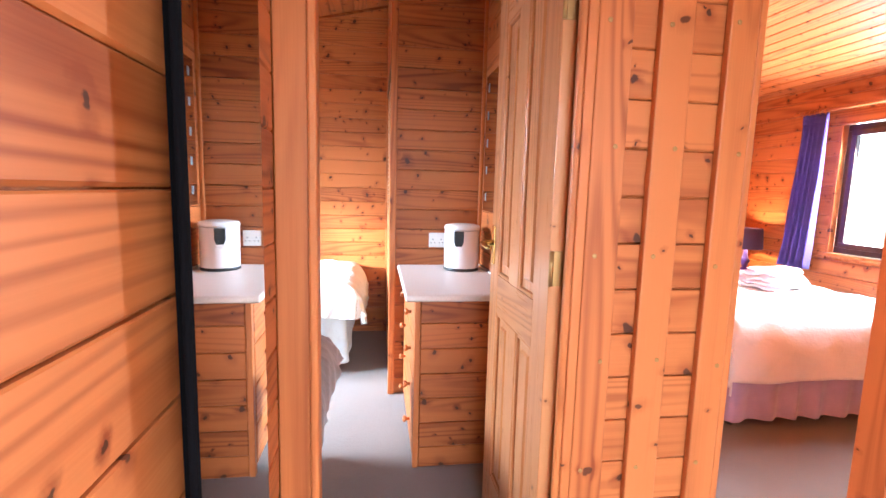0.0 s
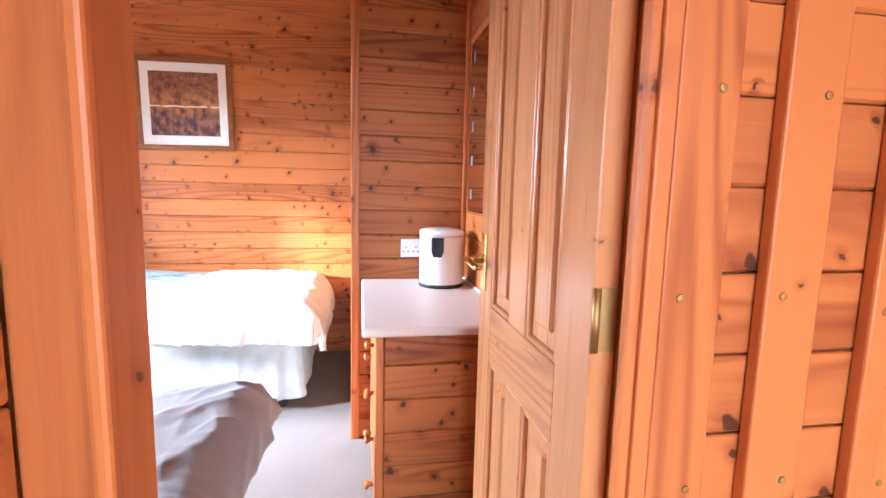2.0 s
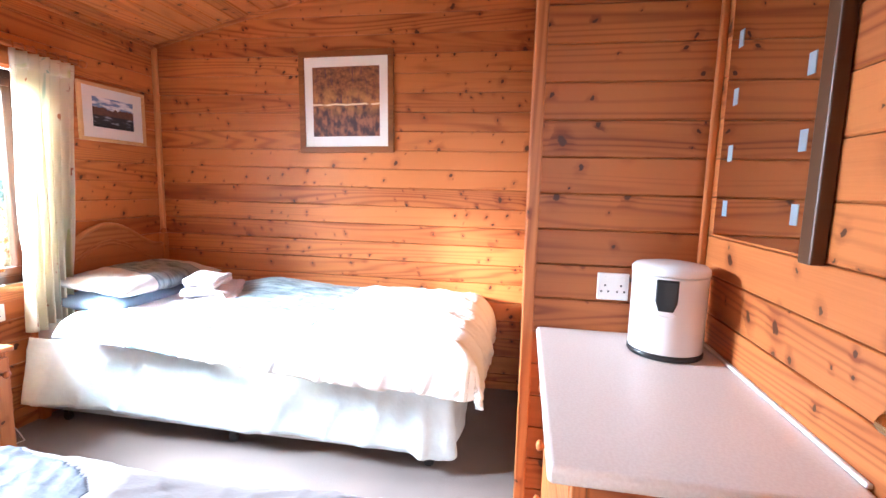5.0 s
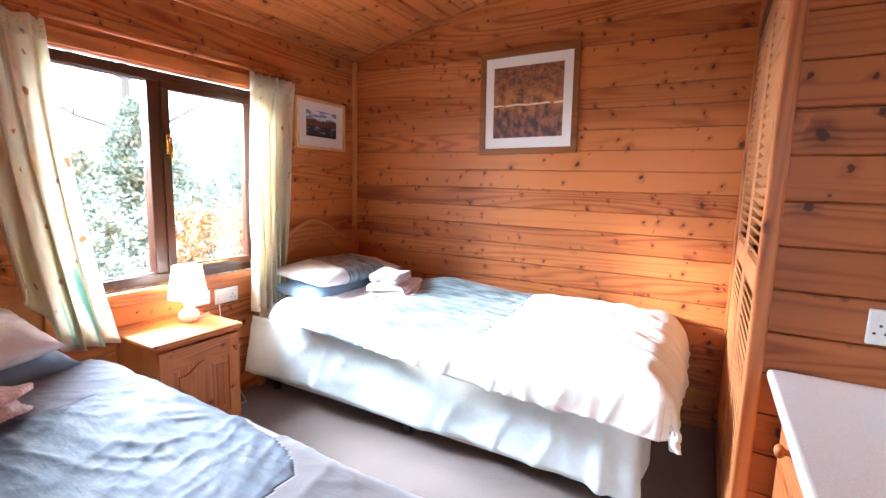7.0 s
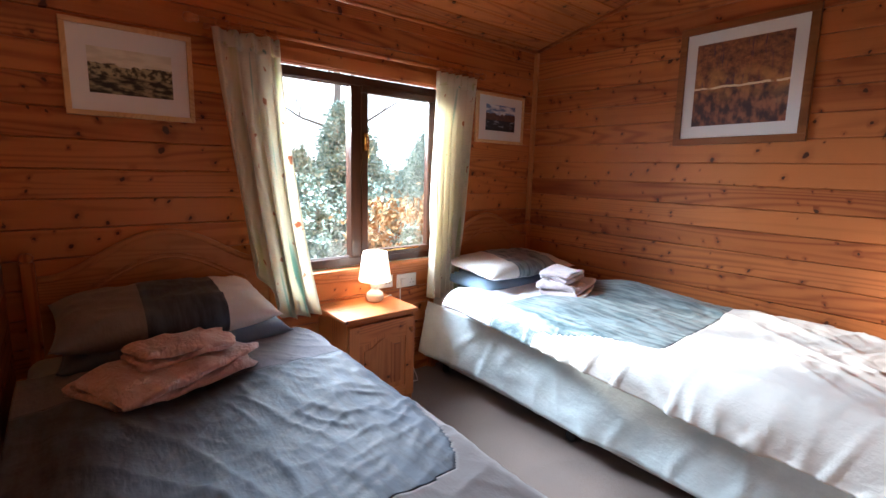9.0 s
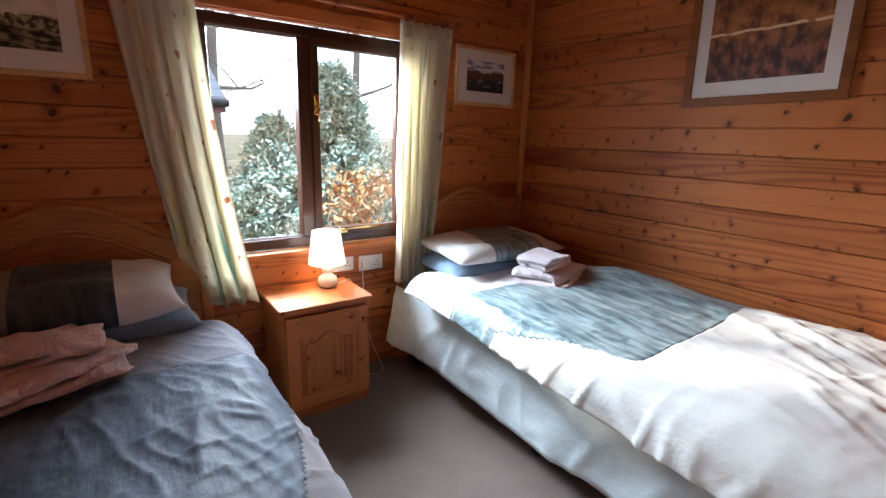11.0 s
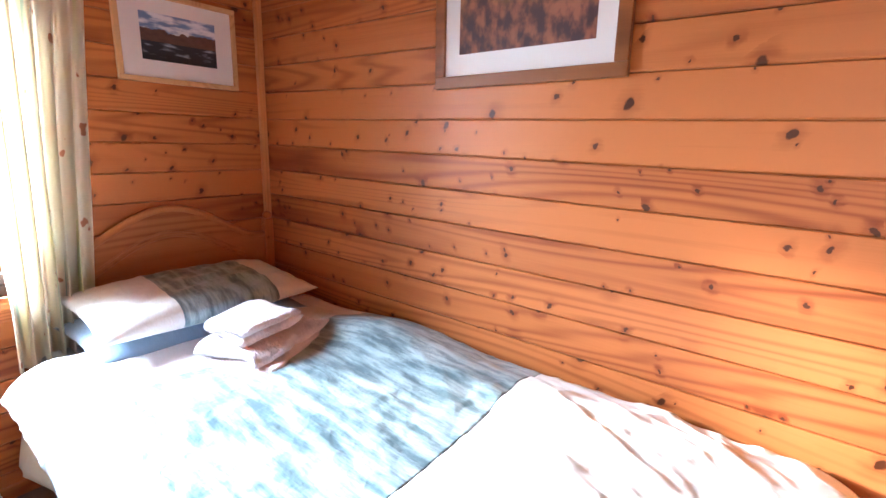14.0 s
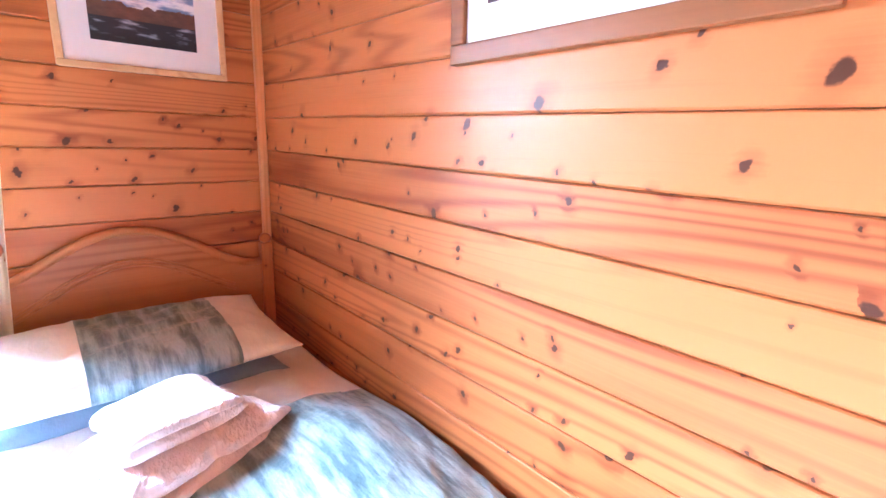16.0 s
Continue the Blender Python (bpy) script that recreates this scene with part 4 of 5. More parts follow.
def folded_towel(name, c, lx, ly, h, turn, layers, mat, label, seed):
    """A towel folded into rounded layers."""
    bm = bmesh.new()
    each = h / layers
    for k in range(layers):
        n = 40
        prof = []
        for j in range(n):
            a = 2 * math.pi * j / n
            cx, cz = math.cos(a), math.sin(a)
            prof.append((math.copysign(abs(cx) ** 0.25, cx) * lx / 2 * (1 - 0.03 * k), math.copysign(abs(cz) ** 0.6, cz) * each * 0.52 + each * (k + 0.5)))
        m = 26
        rows = []
        for i in range(m + 1):
            y = (i / m - 0.5) * ly * (1 - 0.025 * k)
            e = abs(2 * i / m - 1)
            slim, squash = 1 - 0.16 * e ** 5, 1 - 0.55 * e ** 8
            slew = 0.10 * math.sin(seed * 2.1 + k * 2.7)       # each layer lies a little askew
            row = []
            for x, z in prof:
                mid = each * (k + 0.5)
                x, z = x * slim + slew * y, mid + (z - mid) * squash
                d = noise.noise(Vector((x * 11, y * 11, seed + k))) * 0.020 + noise.noise(Vector((x * 40, y * 40, seed))) * 0.003
                d += 0.010 * max(0.0, 1 - 3 * abs(noise.noise(Vector((x * 9 + y * 5, y * 4, seed + 7 + k)))))
                sag = -0.010 * (2 * y / ly) ** 4
                row.append(bm.verts.new((x + d, y + d * (1.2 if i in (0, m) else 0.3), max(0.0015, z + d + sag * (k + 0.3)))))
            rows.append(row)
        for ra, rb in zip(rows, rows[1:]):
            for j in range(n):
                bm.faces.new((ra[j], ra[(j + 1) % n], rb[(j + 1) % n], rb[j]))
        bm.faces.new(rows[0][::-1])
        bm.faces.new(rows[-1])
    bmesh.ops.recalc_face_normals(bm, faces=bm.faces[:])
    bm.transform(pose(*c, 0, 0, turn))
    return solid(name, bm, mat, label, "towel", "", True)


HEAD = W + 0.052
# first bed, along the door wall
headboard("headboard", W + 0.004, 0.82, 1.80, "arched pine headboard with turned post caps")
bed(0.80, 1.74, 3.1, HEAD, -0.18, "single divan bed with a pale valance beside the door wall", VALANCE, -1)
duvet("duvet", 0.78, 1.73, 4.7, HEAD + 0.30, -0.17, 0.565, 0.20, 0.15, -1, ((-1.55, 0.1), (-0.74, -0.05)), [GREY_SHADED, TEAL_SHADED, MAUVE_SHADED], "rumpled duvet over the first bed, its grey, teal and mauve panels darkened for shade", 0.04, 0.8)
pillow("pillow", (-2.06, 1.30, 0.64), 0.40, 0.80, 0.14, 4, [BLUE_COTTON], (), "plain blue pillow under another", 1.0)
pillow("pillow", (-2.07, 1.27, 0.735), 0.46, 0.76, 0.18, 6, [MAUVE_SHADED, TEAL_SHADED, DUVET_WHITE], (-0.10, 0.17), "pillow with a white panel, and grey and teal panels darkened for shade", 2.0)
folded_towel("bath_towel", (-1.66, 1.20, 0.622), 0.34, 0.48, 0.06, 24, 2, TOWEL_PINK, "folded pink bath towel lying on the duvet", 1)
folded_towel("hand_towel", (-1.70, 1.24, 0.684), 0.20, 0.32, 0.045, 10, 2, TOWEL_PINK, "small folded pink towel on a larger one", 2)

# second bed, along the picture wall
headboard("headboard", W + 0.004, 2.82, 3.78, "arched pine headboard with turned post caps")
bed(2.79, 3.76, 7.3, HEAD, -0.10, "single divan bed with a pale blue valance under the large picture", VALANCE, 1)
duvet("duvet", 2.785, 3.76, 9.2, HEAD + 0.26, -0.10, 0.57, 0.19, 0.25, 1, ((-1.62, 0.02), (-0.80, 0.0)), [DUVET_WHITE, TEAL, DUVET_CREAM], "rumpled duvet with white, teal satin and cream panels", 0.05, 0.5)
pillow("pillow", (-2.07, 3.25, 0.625), 0.42, 0.78, 0.13, 3, [BLUE_COTTON], (), "plain blue pillow under another", 3.0)
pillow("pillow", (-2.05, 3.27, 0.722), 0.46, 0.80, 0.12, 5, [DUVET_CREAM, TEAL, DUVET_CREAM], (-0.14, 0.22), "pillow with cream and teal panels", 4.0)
folded_towel("bath_towel", (-1.60, 3.27, 0.622), 0.29, 0.36, 0.075, 22, 2, TOWEL_WHITE, "folded white bath towel on the teal duvet panel", 5)
folded_towel("hand_towel", (-1.62, 3.25, 0.699), 0.20, 0.26, 0.06, 14, 2, TOWEL_WHITE, "small folded white towel on a larger one", 6)

# ---- bedside cabinet, lamp and sockets ----
NX1, NY0, NY1 = -1.985, 2.01, 2.465
cab = thing("bedside_cabinet", (W + 0.19, 2.24, 0), "pine bedside cabinet with an arched panel door", "cabinet")
CX0, CX1, CY0, CY1 = W + 0.02, NX1 - 0.025, NY0 + 0.02, NY1 - 0.02
part("top", bx(W + 0.016, NX1, NY0, NY1, 0.545, 0.567, 0.006), PINE_Y, cab)
for y0, y1 in ((CY0, CY0 + 0.018), (CY1 - 0.018, CY1)):
    part("side", bx(CX0, CX1, y0, y1, 0, 0.5445, 0.002), PINE_Z, cab)
part("back", bx(CX0, CX0 + 0.01, CY0 + 0.019, CY1 - 0.019, 0.05, 0.544), PINE_Y, cab)
part("bottom", bx(CX0 + 0.011, CX1 - 0.02, CY0 + 0.019, CY1 - 0.019, 0.06, 0.076), PINE_Y, cab)
part("plinth", bx(CX1 - 0.018, CX1 - 0.002, CY0 + 0.019, CY1 - 0.019, 0, 0.06, 0.003), PINE_Y, cab)
part("frieze", bx(CX1 - 0.018, CX1 - 0.001, CY0 + 0.019, CY1 - 0.019, 0.525, 0.544, 0.002), PINE_Y, cab)
d0, d1, z0, z1 = CY0 + 0.004, CY1 - 0.004, 0.062, 0.522
dr = part("door", bx(CX1 + 0.006, CX1 + 0.012, d0 + 0.05, d1 - 0.05, z0 + 0.05, z1 - 0.05), PINE_Z, cab, "arched panel door")
part("stile", bx(CX1 + 0.001, CX1 + 0.021, d0, d0 + 0.06, z0, z1, 0.003), PINE_Z, dr)
part("stile", bx(CX1 + 0.001, CX1 + 0.021, d1 - 0.06, d1, z0, z1, 0.003), PINE_Z, dr)
part("rail", bx(CX1 + 0.0015, CX1 + 0.0205, d0 + 0.06, d1 - 0.06, z0, z0 + 0.065, 0.003), PINE_Y, dr)


def arch(q, base, rise):
    return base + rise * (0.5 - 0.5 * math.cos(2 * math.pi * min(1, max(0, (q - 0.12) / 0.76))))


n = 24
ya, yb = d0 + 0.06, d1 - 0.06
under = [(ya + (yb - ya) * k / n, arch(k / n, z1 - 0.105, 0.045)) for k in range(n + 1)]
part("arched_rail", extrude_outline([(ya, z1)] + under + [(yb, z1)], 0.019, lambda a, b, c: (CX1 + 0.0015 + c, a, b)), PINE_Y, dr)
ins = [(ya + 0.03 + (yb - ya - 0.06) * k / n, arch(k / n, z1 - 0.14, 0.045)) for k in range(n + 1)]
fieldp = extrude_outline([(ya + 0.03, z0 + 0.10)] + ins + [(yb - 0.03, z0 + 0.10)], 0.006, lambda a, b, c: (CX1 + 0.012 + c, a, b))
part("raised_field", fieldp, PINE_Z, dr)
part("knob", lathe([(0.008, 0), (0.007, 0.012), (0.015, 0.02), (0.016, 0.028), (0.010, 0.034), (0.002, 0.036)], (CX1 + 0.021, d1 - 0.032, 0.455), 18, "X"), PINE_Z, dr, "turned pine knob", True)

lamp = thing("table_lamp", (-2.225, 2.325, 0.567), "lit lamp with a white ceramic base and pale shade", "lamp")
part("base", lathe([(0.03, 0), (0.045, 0.008), (0.052, 0.03), (0.046, 0.052), (0.028, 0.066), (0.020, 0.074), (0.026, 0.086), (0.030, 0.098), (0.022, 0.112), (0.012, 0.12)], (-2.225, 2.325, 0.567), 32), CERAMIC, lamp, "white ceramic base", True)
bm = bmesh.new()
bmesh.ops.create_cone(bm, cap_ends=False, segments=48, radius1=0.092, radius2=0.068, depth=0.165, matrix=Matrix.Translation((-2.225, 2.325, 0.775)))
sh = part("shade", bm, SHADE, lamp, "pale fabric shade", True)
sh.modifiers.new("thickness", "SOLIDIFY").thickness = 0.002
part("holder", lathe([(0.012, 0.685), (0.012, 0.74)], (-2.225, 2.325, 0), 12), WHITE_PLASTIC, lamp)
part("cable", tube([(-2.23, 2.36, 0.571), (-2.25, 2.41, 0.571), (-2.28, 2.47, 0.571), (-2.29, 2.485, 0.54), (-2.30, 2.495, 0.43), (-2.29, 2.50, 0.40)], 0.0028, 8), WHITE_PLASTIC, lamp, "white flex", True)
part("inline_switch", bx(-2.303, -2.277, 2.488, 2.512, 0.36, 0.41, 0.006), WHITE_PLASTIC, lamp)
part("cable", tube([(-2.29, 2.50, 0.36), (-2.30, 2.505, 0.22), (-2.28, 2.53, 0.03), (-2.22, 2.56, 0.004), (-2.20, 2.63, 0.004), (-2.27, 2.66, 0.02), (-2.32, 2.62, 0.15), (-2.33, 2.58, 0.35), (-2.335, 2.575, 0.585)], 0.0028, 8), WHITE_PLASTIC, lamp, "white flex", True)


def socket(name, c, turn, w, h, gangs, label, plug=False):
    th = new(name)
    th.matrix_world = pose(*c, 0, 0, turn)
    tagged(th, label, "socket")

    def add(nm, bm, mat):
        ob = finish(nm, bm, mat)
        ob.parent = th
        return ob
    add("faceplate", bx(-w / 2, w / 2, -0.012, -0.0005, -h / 2, h / 2, 0.003), WHITE_PLASTIC)
    for k in range(gangs):
        cx = (k - (gangs - 1) / 2) * w / max(gangs, 1)
        add("rocker", bx(cx - 0.006, cx + 0.006, -0.015, -0.0121, 0.018, 0.034, 0.001), WHITE_PLASTIC)
        for dx, dz in ((0, 0.004), (-0.011, -0.016), (0.011, -0.016)):
            add("slot", bx(cx + dx - 0.003, cx + dx + 0.003, -0.0126, -0.0121, dz - 0.003, dz + 0.003), BLACK)
    if plug:
        add("plug", bx(-w / 4 - 0.024, -w / 4 + 0.024, -0.04, -0.0151, -0.03, 0.02, 0.006), WHITE_PLASTIC)
    return th


socket("double_socket", (W, 2.635, 0.625), 90, 0.146, 0.086, 2, "white double socket with a plug in it", True)
socket("double_socket", (W, 2.455, 0.64), 90, 0.146, 0.086, 2, "white double socket behind the lamp")
socket("double_socket", (0.487, 2.45, 0.985), 0, 0.10, 0.09, 2, "white socket on the dark boards by the bin")

# ---- dressing chest, bin and mirror ----
TX0, TY0 = 0.246, 1.60
chest = thing("chest_of_drawers", (0.5, 2.02, 0), "built-in pine chest of drawers with a boarded end", "chest")
part("end_panel", bx(0.318, E - 0.004, 1.652, 1.668, 0, 0.799), PINE_X, chest)
part("carcass", bx(0.318, E - 0.004, 1.669, 2.44, 0.02, 0.799), PINE_Y, chest)
part("corner_post", bx(0.292, 0.3175, 1.636, 1.668, 0, 0.799, 0.003), PINE_Z, chest)
for k in range(4):
    z0 = 0.04 + k * 0.187
    d = part("drawer", bx(0.292, 0.316, 1.68, 2.43, z0, z0 + 0.18, 0.004), PINE_Y, chest)
    for y in (1.86, 2.25):
        part("knob", lathe([(0.008, 0), (0.007, -0.012), (0.016, -0.02), (0.017, -0.028), (0.010, -0.034), (0.002, -0.036)], (0.292, y, z0 + 0.09), 18, "X"), PINE_Z, d, "turned pine knob", True)
k = 0
z = -0.018
while z < 0.79:
    z0, z1 = max(0.0, z), min(0.798, z + PITCH)
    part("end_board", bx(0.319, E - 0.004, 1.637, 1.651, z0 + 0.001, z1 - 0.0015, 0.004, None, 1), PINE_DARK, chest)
    z += PITCH
wt = thing("worktop", (0.5, 2.02, 0.80), "pale beige laminate top with rounded edge on the chest", "worktop")
part("slab", bx(TX0, E - 0.001, TY0, 2.447, 0.80, 0.832, 0.012, None, 4), LAMINATE, wt)
part("sealing_strip", bx(E - 0.012, E - 0.001, TY0 + 0.05, 2.42, 0.8325, 0.842, 0.003), WHITE_PLASTIC, wt, "thin white sealing strip")

bn = thing("pedal_bin", (0.61, 2.27, 0.832), "small white enamel pedal bin with black handle on the worktop", "bin")
BX, BY, BZ = 0.612, 2.275, 0.832
part("base", lathe([(0.100, 0), (0.1035, 0.004), (0.1035, 0.014), (0.101, 0.017)], (BX, BY, BZ), 48), BLACK, bn, "black plastic foot", True)
part("body", lathe([(0.1, 0.0165), (0.1015, 0.02), (0.1015, 0.228), (0.1025, 0.231), (0.1, 0.234)], (BX, BY, BZ), 48), STEEL_WHITE, bn, "", True)
part("lid", lathe([(0.1035, 0.237), (0.1045, 0.242), (0.1035, 0.254), (0.095, 0.262), (0.06, 0.268), (0.01, 0.27)], (BX, BY, BZ), 48), STEEL_WHITE, bn, "", True)


def handle_plate(u, v):
    w = 0.105 + 0.007
    zz = 0.232 - 0.085 * v
    sq = 1.0 - 0.35 * max(0, v - 0.7) / 0.3
    a = radians(-108 + (u - 0.5) * 26 * sq)
    return Vector((BX + w * math.cos(a), BY + w * math.sin(a), BZ + zz))


hp = part("handle", grid(handle_plate, 10, 10), BLACK, bn, "black plastic carrying handle", True)
hp.modifiers.new("thickness", "SOLIDIFY").thickness = 0.012
part("handle_bar", tube([(BX + 0.116 * math.cos(radians(-108 + q)), BY + 0.116 * math.sin(radians(-108 + q)), BZ + 0.135 - 0.006 * math.cos(radians(q * 7))) for q in range(-12, 13, 3)], 0.003, 8), STEEL_WHITE, bn, "", True)

mr = thing("wall_mirror", (E, 2.12, 1.18), "wall mirror with frosted squares and a dark wooden edge", "mirror")
part("glass", bx(E - 0.008, E - 0.002, 1.885, 2.375, 1.178, 1.95), MIRROR, mr)
part("edge", bx(E - 0.03, E - 0.001, 1.84, 1.884, 1.165, 1.96, 0.004), DARKWOOD, mr, "dark wooden edge")
for y in (2.31, 1.955):
    for q in range(5):
        part("frosted_square", bx(E - 0.0092, E - 0.0082, y - 0.013, y + 0.013, 1.235 + q * 0.155, 1.28 + q * 0.155), FROST, mr)

# ---- louvred wardrobe doors ----
lx = 0.222
for k in range(2):
    y0 = 2.492 + k * 0.63
    y1 = y0 + 0.622
    wd = thing("wardrobe_door", (lx, (y0 + y1) / 2, 0), "louvred pine wardrobe door in a sliding track", "door", "wardrobe doors")
    for q in ((y0, y0 + 0.06), (y1 - 0.06, y1)):
        part("stile", bx(lx - 0.014, lx + 0.014, *q, 0.02, 2.05, 0.003), PINE_DOOR, wd)
    for q in ((0.02, 0.14), (1.0, 1.08), (1.96, 2.05)):
        part("rail", bx(lx - 0.0135, lx + 0.0135, y0 + 0.06, y1 - 0.06, *q, 0.002), PINE_DOOR_Y, wd)
    for lo, hi in ((0.14, 1.0), (1.08, 1.96)):
        m = int((hi - lo) / 0.034)
        for j in range(m):
            zc = lo + (j + 0.5) * (hi - lo) / m
            sl = bx(-0.019, 0.019, y0 + 0.06, y1 - 0.06, -0.003, 0.003)
            sl.transform(Matrix.Translation((lx, 0, zc)) @ Matrix.Rotation(radians(48), 4, "Y"))
            part("slat", sl, PINE_DOOR_Y, wd)
solid("trim", bx(0.2, 0.24, 2.488, P - 0.034, 2.052, 2.11, 0.003), DARKWOOD, "dark sliding door track", "track", "structure")
w_close = wall("wall_closet_head", 0.2, 0.24, 2.48, P - 0.002, 2.85, [(2.48, P - 0.002, 0, 2.112)])

# ---- second bedroom ----
BX0, BX1, BY0, BY1 = 2.05, 3.42, 1.80, 3.70
b2 = thing("double_bed", (2.7, 2.7, 0), "double bed with a lilac valance in the second bedroom", "bed")
tick = fabric("second_mattress", (0.6, 0.58, 0.56), 0.05)
part("divan_base", bx(BX0 + 0.02, BX1, BY0 + 0.03, BY1, 0.07, 0.34, 0.015), tick, b2)
part("mattress", bx(BX0 + 0.01, BX1, BY0 + 0.02, BY1, 0.341, 0.58, 0.05, None, 4), tick, b2, "", True)
for x in (BX0 + 0.08, 2.7, BX1 - 0.08):
    part("castor", lathe([(0.022, -0.012), (0.026, -0.006), (0.026, 0.006), (0.022, 0.012)], (x, BY0 + 0.08, 0.0265), 16, "Y"), BLACK, b2)
    part("castor_stem", bx(x - 0.014, x + 0.014, BY0 + 0.066, BY0 + 0.094, 0.05, 0.071), BLACK, b2)


def skirt(u, v):
    d = u * (BX1 - BX0 + BY1 - BY0)
    fold_ = 0.016 * math.sin(d * 38 + 2 * noise.noise(Vector((d * 3, 0, 1)))) * (0.3 + v)
    if d < BY1 - BY0:
        q = Vector((BX0 - 0.012 + fold_, BY1 - d, 0))
    else:
        q = Vector((BX0 + d - (BY1 - BY0), BY0 - 0.012 + fold_, 0))
    return q + Vector((0, 0, 0.48 - 0.41 * v))


part("valance", grid(skirt, 320, 8), LILAC, b2, "gathered lilac valance", True)


def duvet2(u, v):
    a = u * (BX1 - BX0 + 0.30)
    b = v * (BY1 - BY0 - 0.35 + 0.32)
    fx, zx = fold(a - (BX1 - BX0) + 0.02, 0.08)
    fy, zy = fold(b - (BY1 - BY0 - 0.35) + 0.02, 0.08)
    down = -((abs(zx) ** 3 + abs(zy) ** 3) ** (1 / 3))
    dropped = min(1, -down / 0.1)
    r = 1 - 2 * abs(noise.noise(Vector((a * 5, b * 4, 33))))
    z = 0.04 + 0.012 * r + 0.02 * noise.noise(Vector((a * 2, b * 2, 4)))
    sw = dropped * (0.02 + 0.025 * noise.noise(Vector((a * 5, b * 5, 6))))
    return Vector((BX0 - (fx + sw if zx else fx), BY0 - (fy + (sw if zy else 0)), 0.60 + z * (1 - 0.6 * dropped) + down + 0.03 * dropped * noise.noise(Vector((a * 3, b * 3, 9)))))


dv = solid("duvet", grid(duvet2, 90, 90), fabric("pale_pink_cotton", (0.72, 0.66, 0.67)), "plain white duvet over the double bed", "duvet", "", True)
dv.modifiers.new("thickness", "SOLIDIFY").thickness = 0.012
for k, (x, y) in enumerate(((2.36, 2.50), (2.98, 2.58))):
    folded_towel("bath_towel", (x, y, 0.648), 0.40, 0.30, 0.085, 8, 3, TOWEL_WHITE, "folded white bath towel on the double bed", 11 + k)
    folded_towel("hand_towel", (x, y, 0.736), 0.32, 0.24, 0.05, 4, 2, TOWEL_WHITE, "small folded white towel on a larger one", 13 + k)
for k, x in enumerate((2.4, 3.06)):
    pillow("pillow", (x, 3.52, 0.70), 0.60, 0.36, 0.14, 0, [PURPLE], (), "purple pillow at the head of the double bed", 20 + k)
nt = thing("bedside_table", (3.53, 3.5, 0), "small pine bedside table beside the double bed", "table")
part("top", bx(3.44, 3.70, 3.34, 3.70, 0.60, 0.62, 0.004), PINE_Y, nt)
for x in (3.45, 3.66):
    for y in (3.35, 3.66):
        part("leg", bx(x, x + 0.03, y, y + 0.03, 0, 0.5995, 0.003), PINE_Z, nt)
l2 = thing("table_lamp", (3.54, 3.5, 0.62), "lit lamp with a dark purple drum shade", "lamp")
part("base", lathe([(0.05, 0), (0.05, 0.012), (0.02, 0.03), (0.03, 0.06), (0.045, 0.09), (0.025, 0.12), (0.018, 0.15), (0.012, 0.21)], (3.54, 3.5, 0.62), 24), PURPLE, l2, "dark glossy base", True)
bm = bmesh.new()
bmesh.ops.create_cone(bm, cap_ends=False, segments=32, radius1=0.135, radius2=0.12, depth=0.19, matrix=Matrix.Translation((3.54, 3.5, 0.92)))
s2 = part("shade", bm, SHADE_DARK, l2, "dark purple drum shade", True)
s2.modifiers.new("thickness", "SOLIDIFY").thickness = 0.003
# ---- outside ----
GZ = -0.45
GRASS = material("rough_grass", (0.09, 0.10, 0.04), 0.95)
g = Nodes(GRASS)
p = g.coords()
g.color(g.mix(g.step(g.noise(p, 1.3, 5), 0.35, 0.65), g.mix(g.noise(p, 40, 3), (0.05, 0.075, 0.025), (0.13, 0.13, 0.06)), g.mix(g.noise(p, 30, 3), (0.20, 0.16, 0.10), (0.30, 0.25, 0.18))))
g.bump(g.noise(p, 30, 4), 0.8, 0.05)
gm = bmesh.new()
for q in ((-400, W - 0.16, -400, 400), (E2 + 0.16, 400, -400, 400)):
    f = gm.faces.new([gm.verts.new((x, y, GZ)) for x, y in ((q[0], q[2]), (q[1], q[2]), (q[1], q[3]), (q[0], q[3]))])
f = gm.faces.new([gm.verts.new((x, y, GZ)) for x, y in ((W - 0.16, -400), (E2 + 0.16, -400), (E2 + 0.16, 400), (W - 0.16, 400))])
bmesh.ops.remove_doubles(gm, verts=gm.verts[:], dist=0.001)
solid("ground", gm, GRASS, "rough winter grass and gravel", "ground", "structure")

SHED = material("purple_brown_boarding", (0.085, 0.045, 0.05), 0.7)
g = Nodes(SHED)
g.color(g.mix(g.noise(g.vec("MULTIPLY", g.coords(), (3, 3, 40)), 1, 4), (0.10, 0.055, 0.075), (0.19, 0.105, 0.135)))
FELT = material("grey_roof_felt", (0.16, 0.18, 0.21), 0.9)
g = Nodes(FELT)
g.color(g.mix(g.noise(g.coords(), 60, 4), (0.13, 0.15, 0.18), (0.26, 0.29, 0.33)))
lodge = thing("timber_lodge", (-9.5, 0.0, GZ), "purple-brown boarded lodge with a grey felt roof", "building")
SX, SY0, SY1, SZ = -7.5, -3.6, 2.60, 1.78
part("wall", bx(SX - 4.2, SX - 0.03, SY0, SY1 - 0.03, GZ, SZ), SHED, lodge)
z = GZ
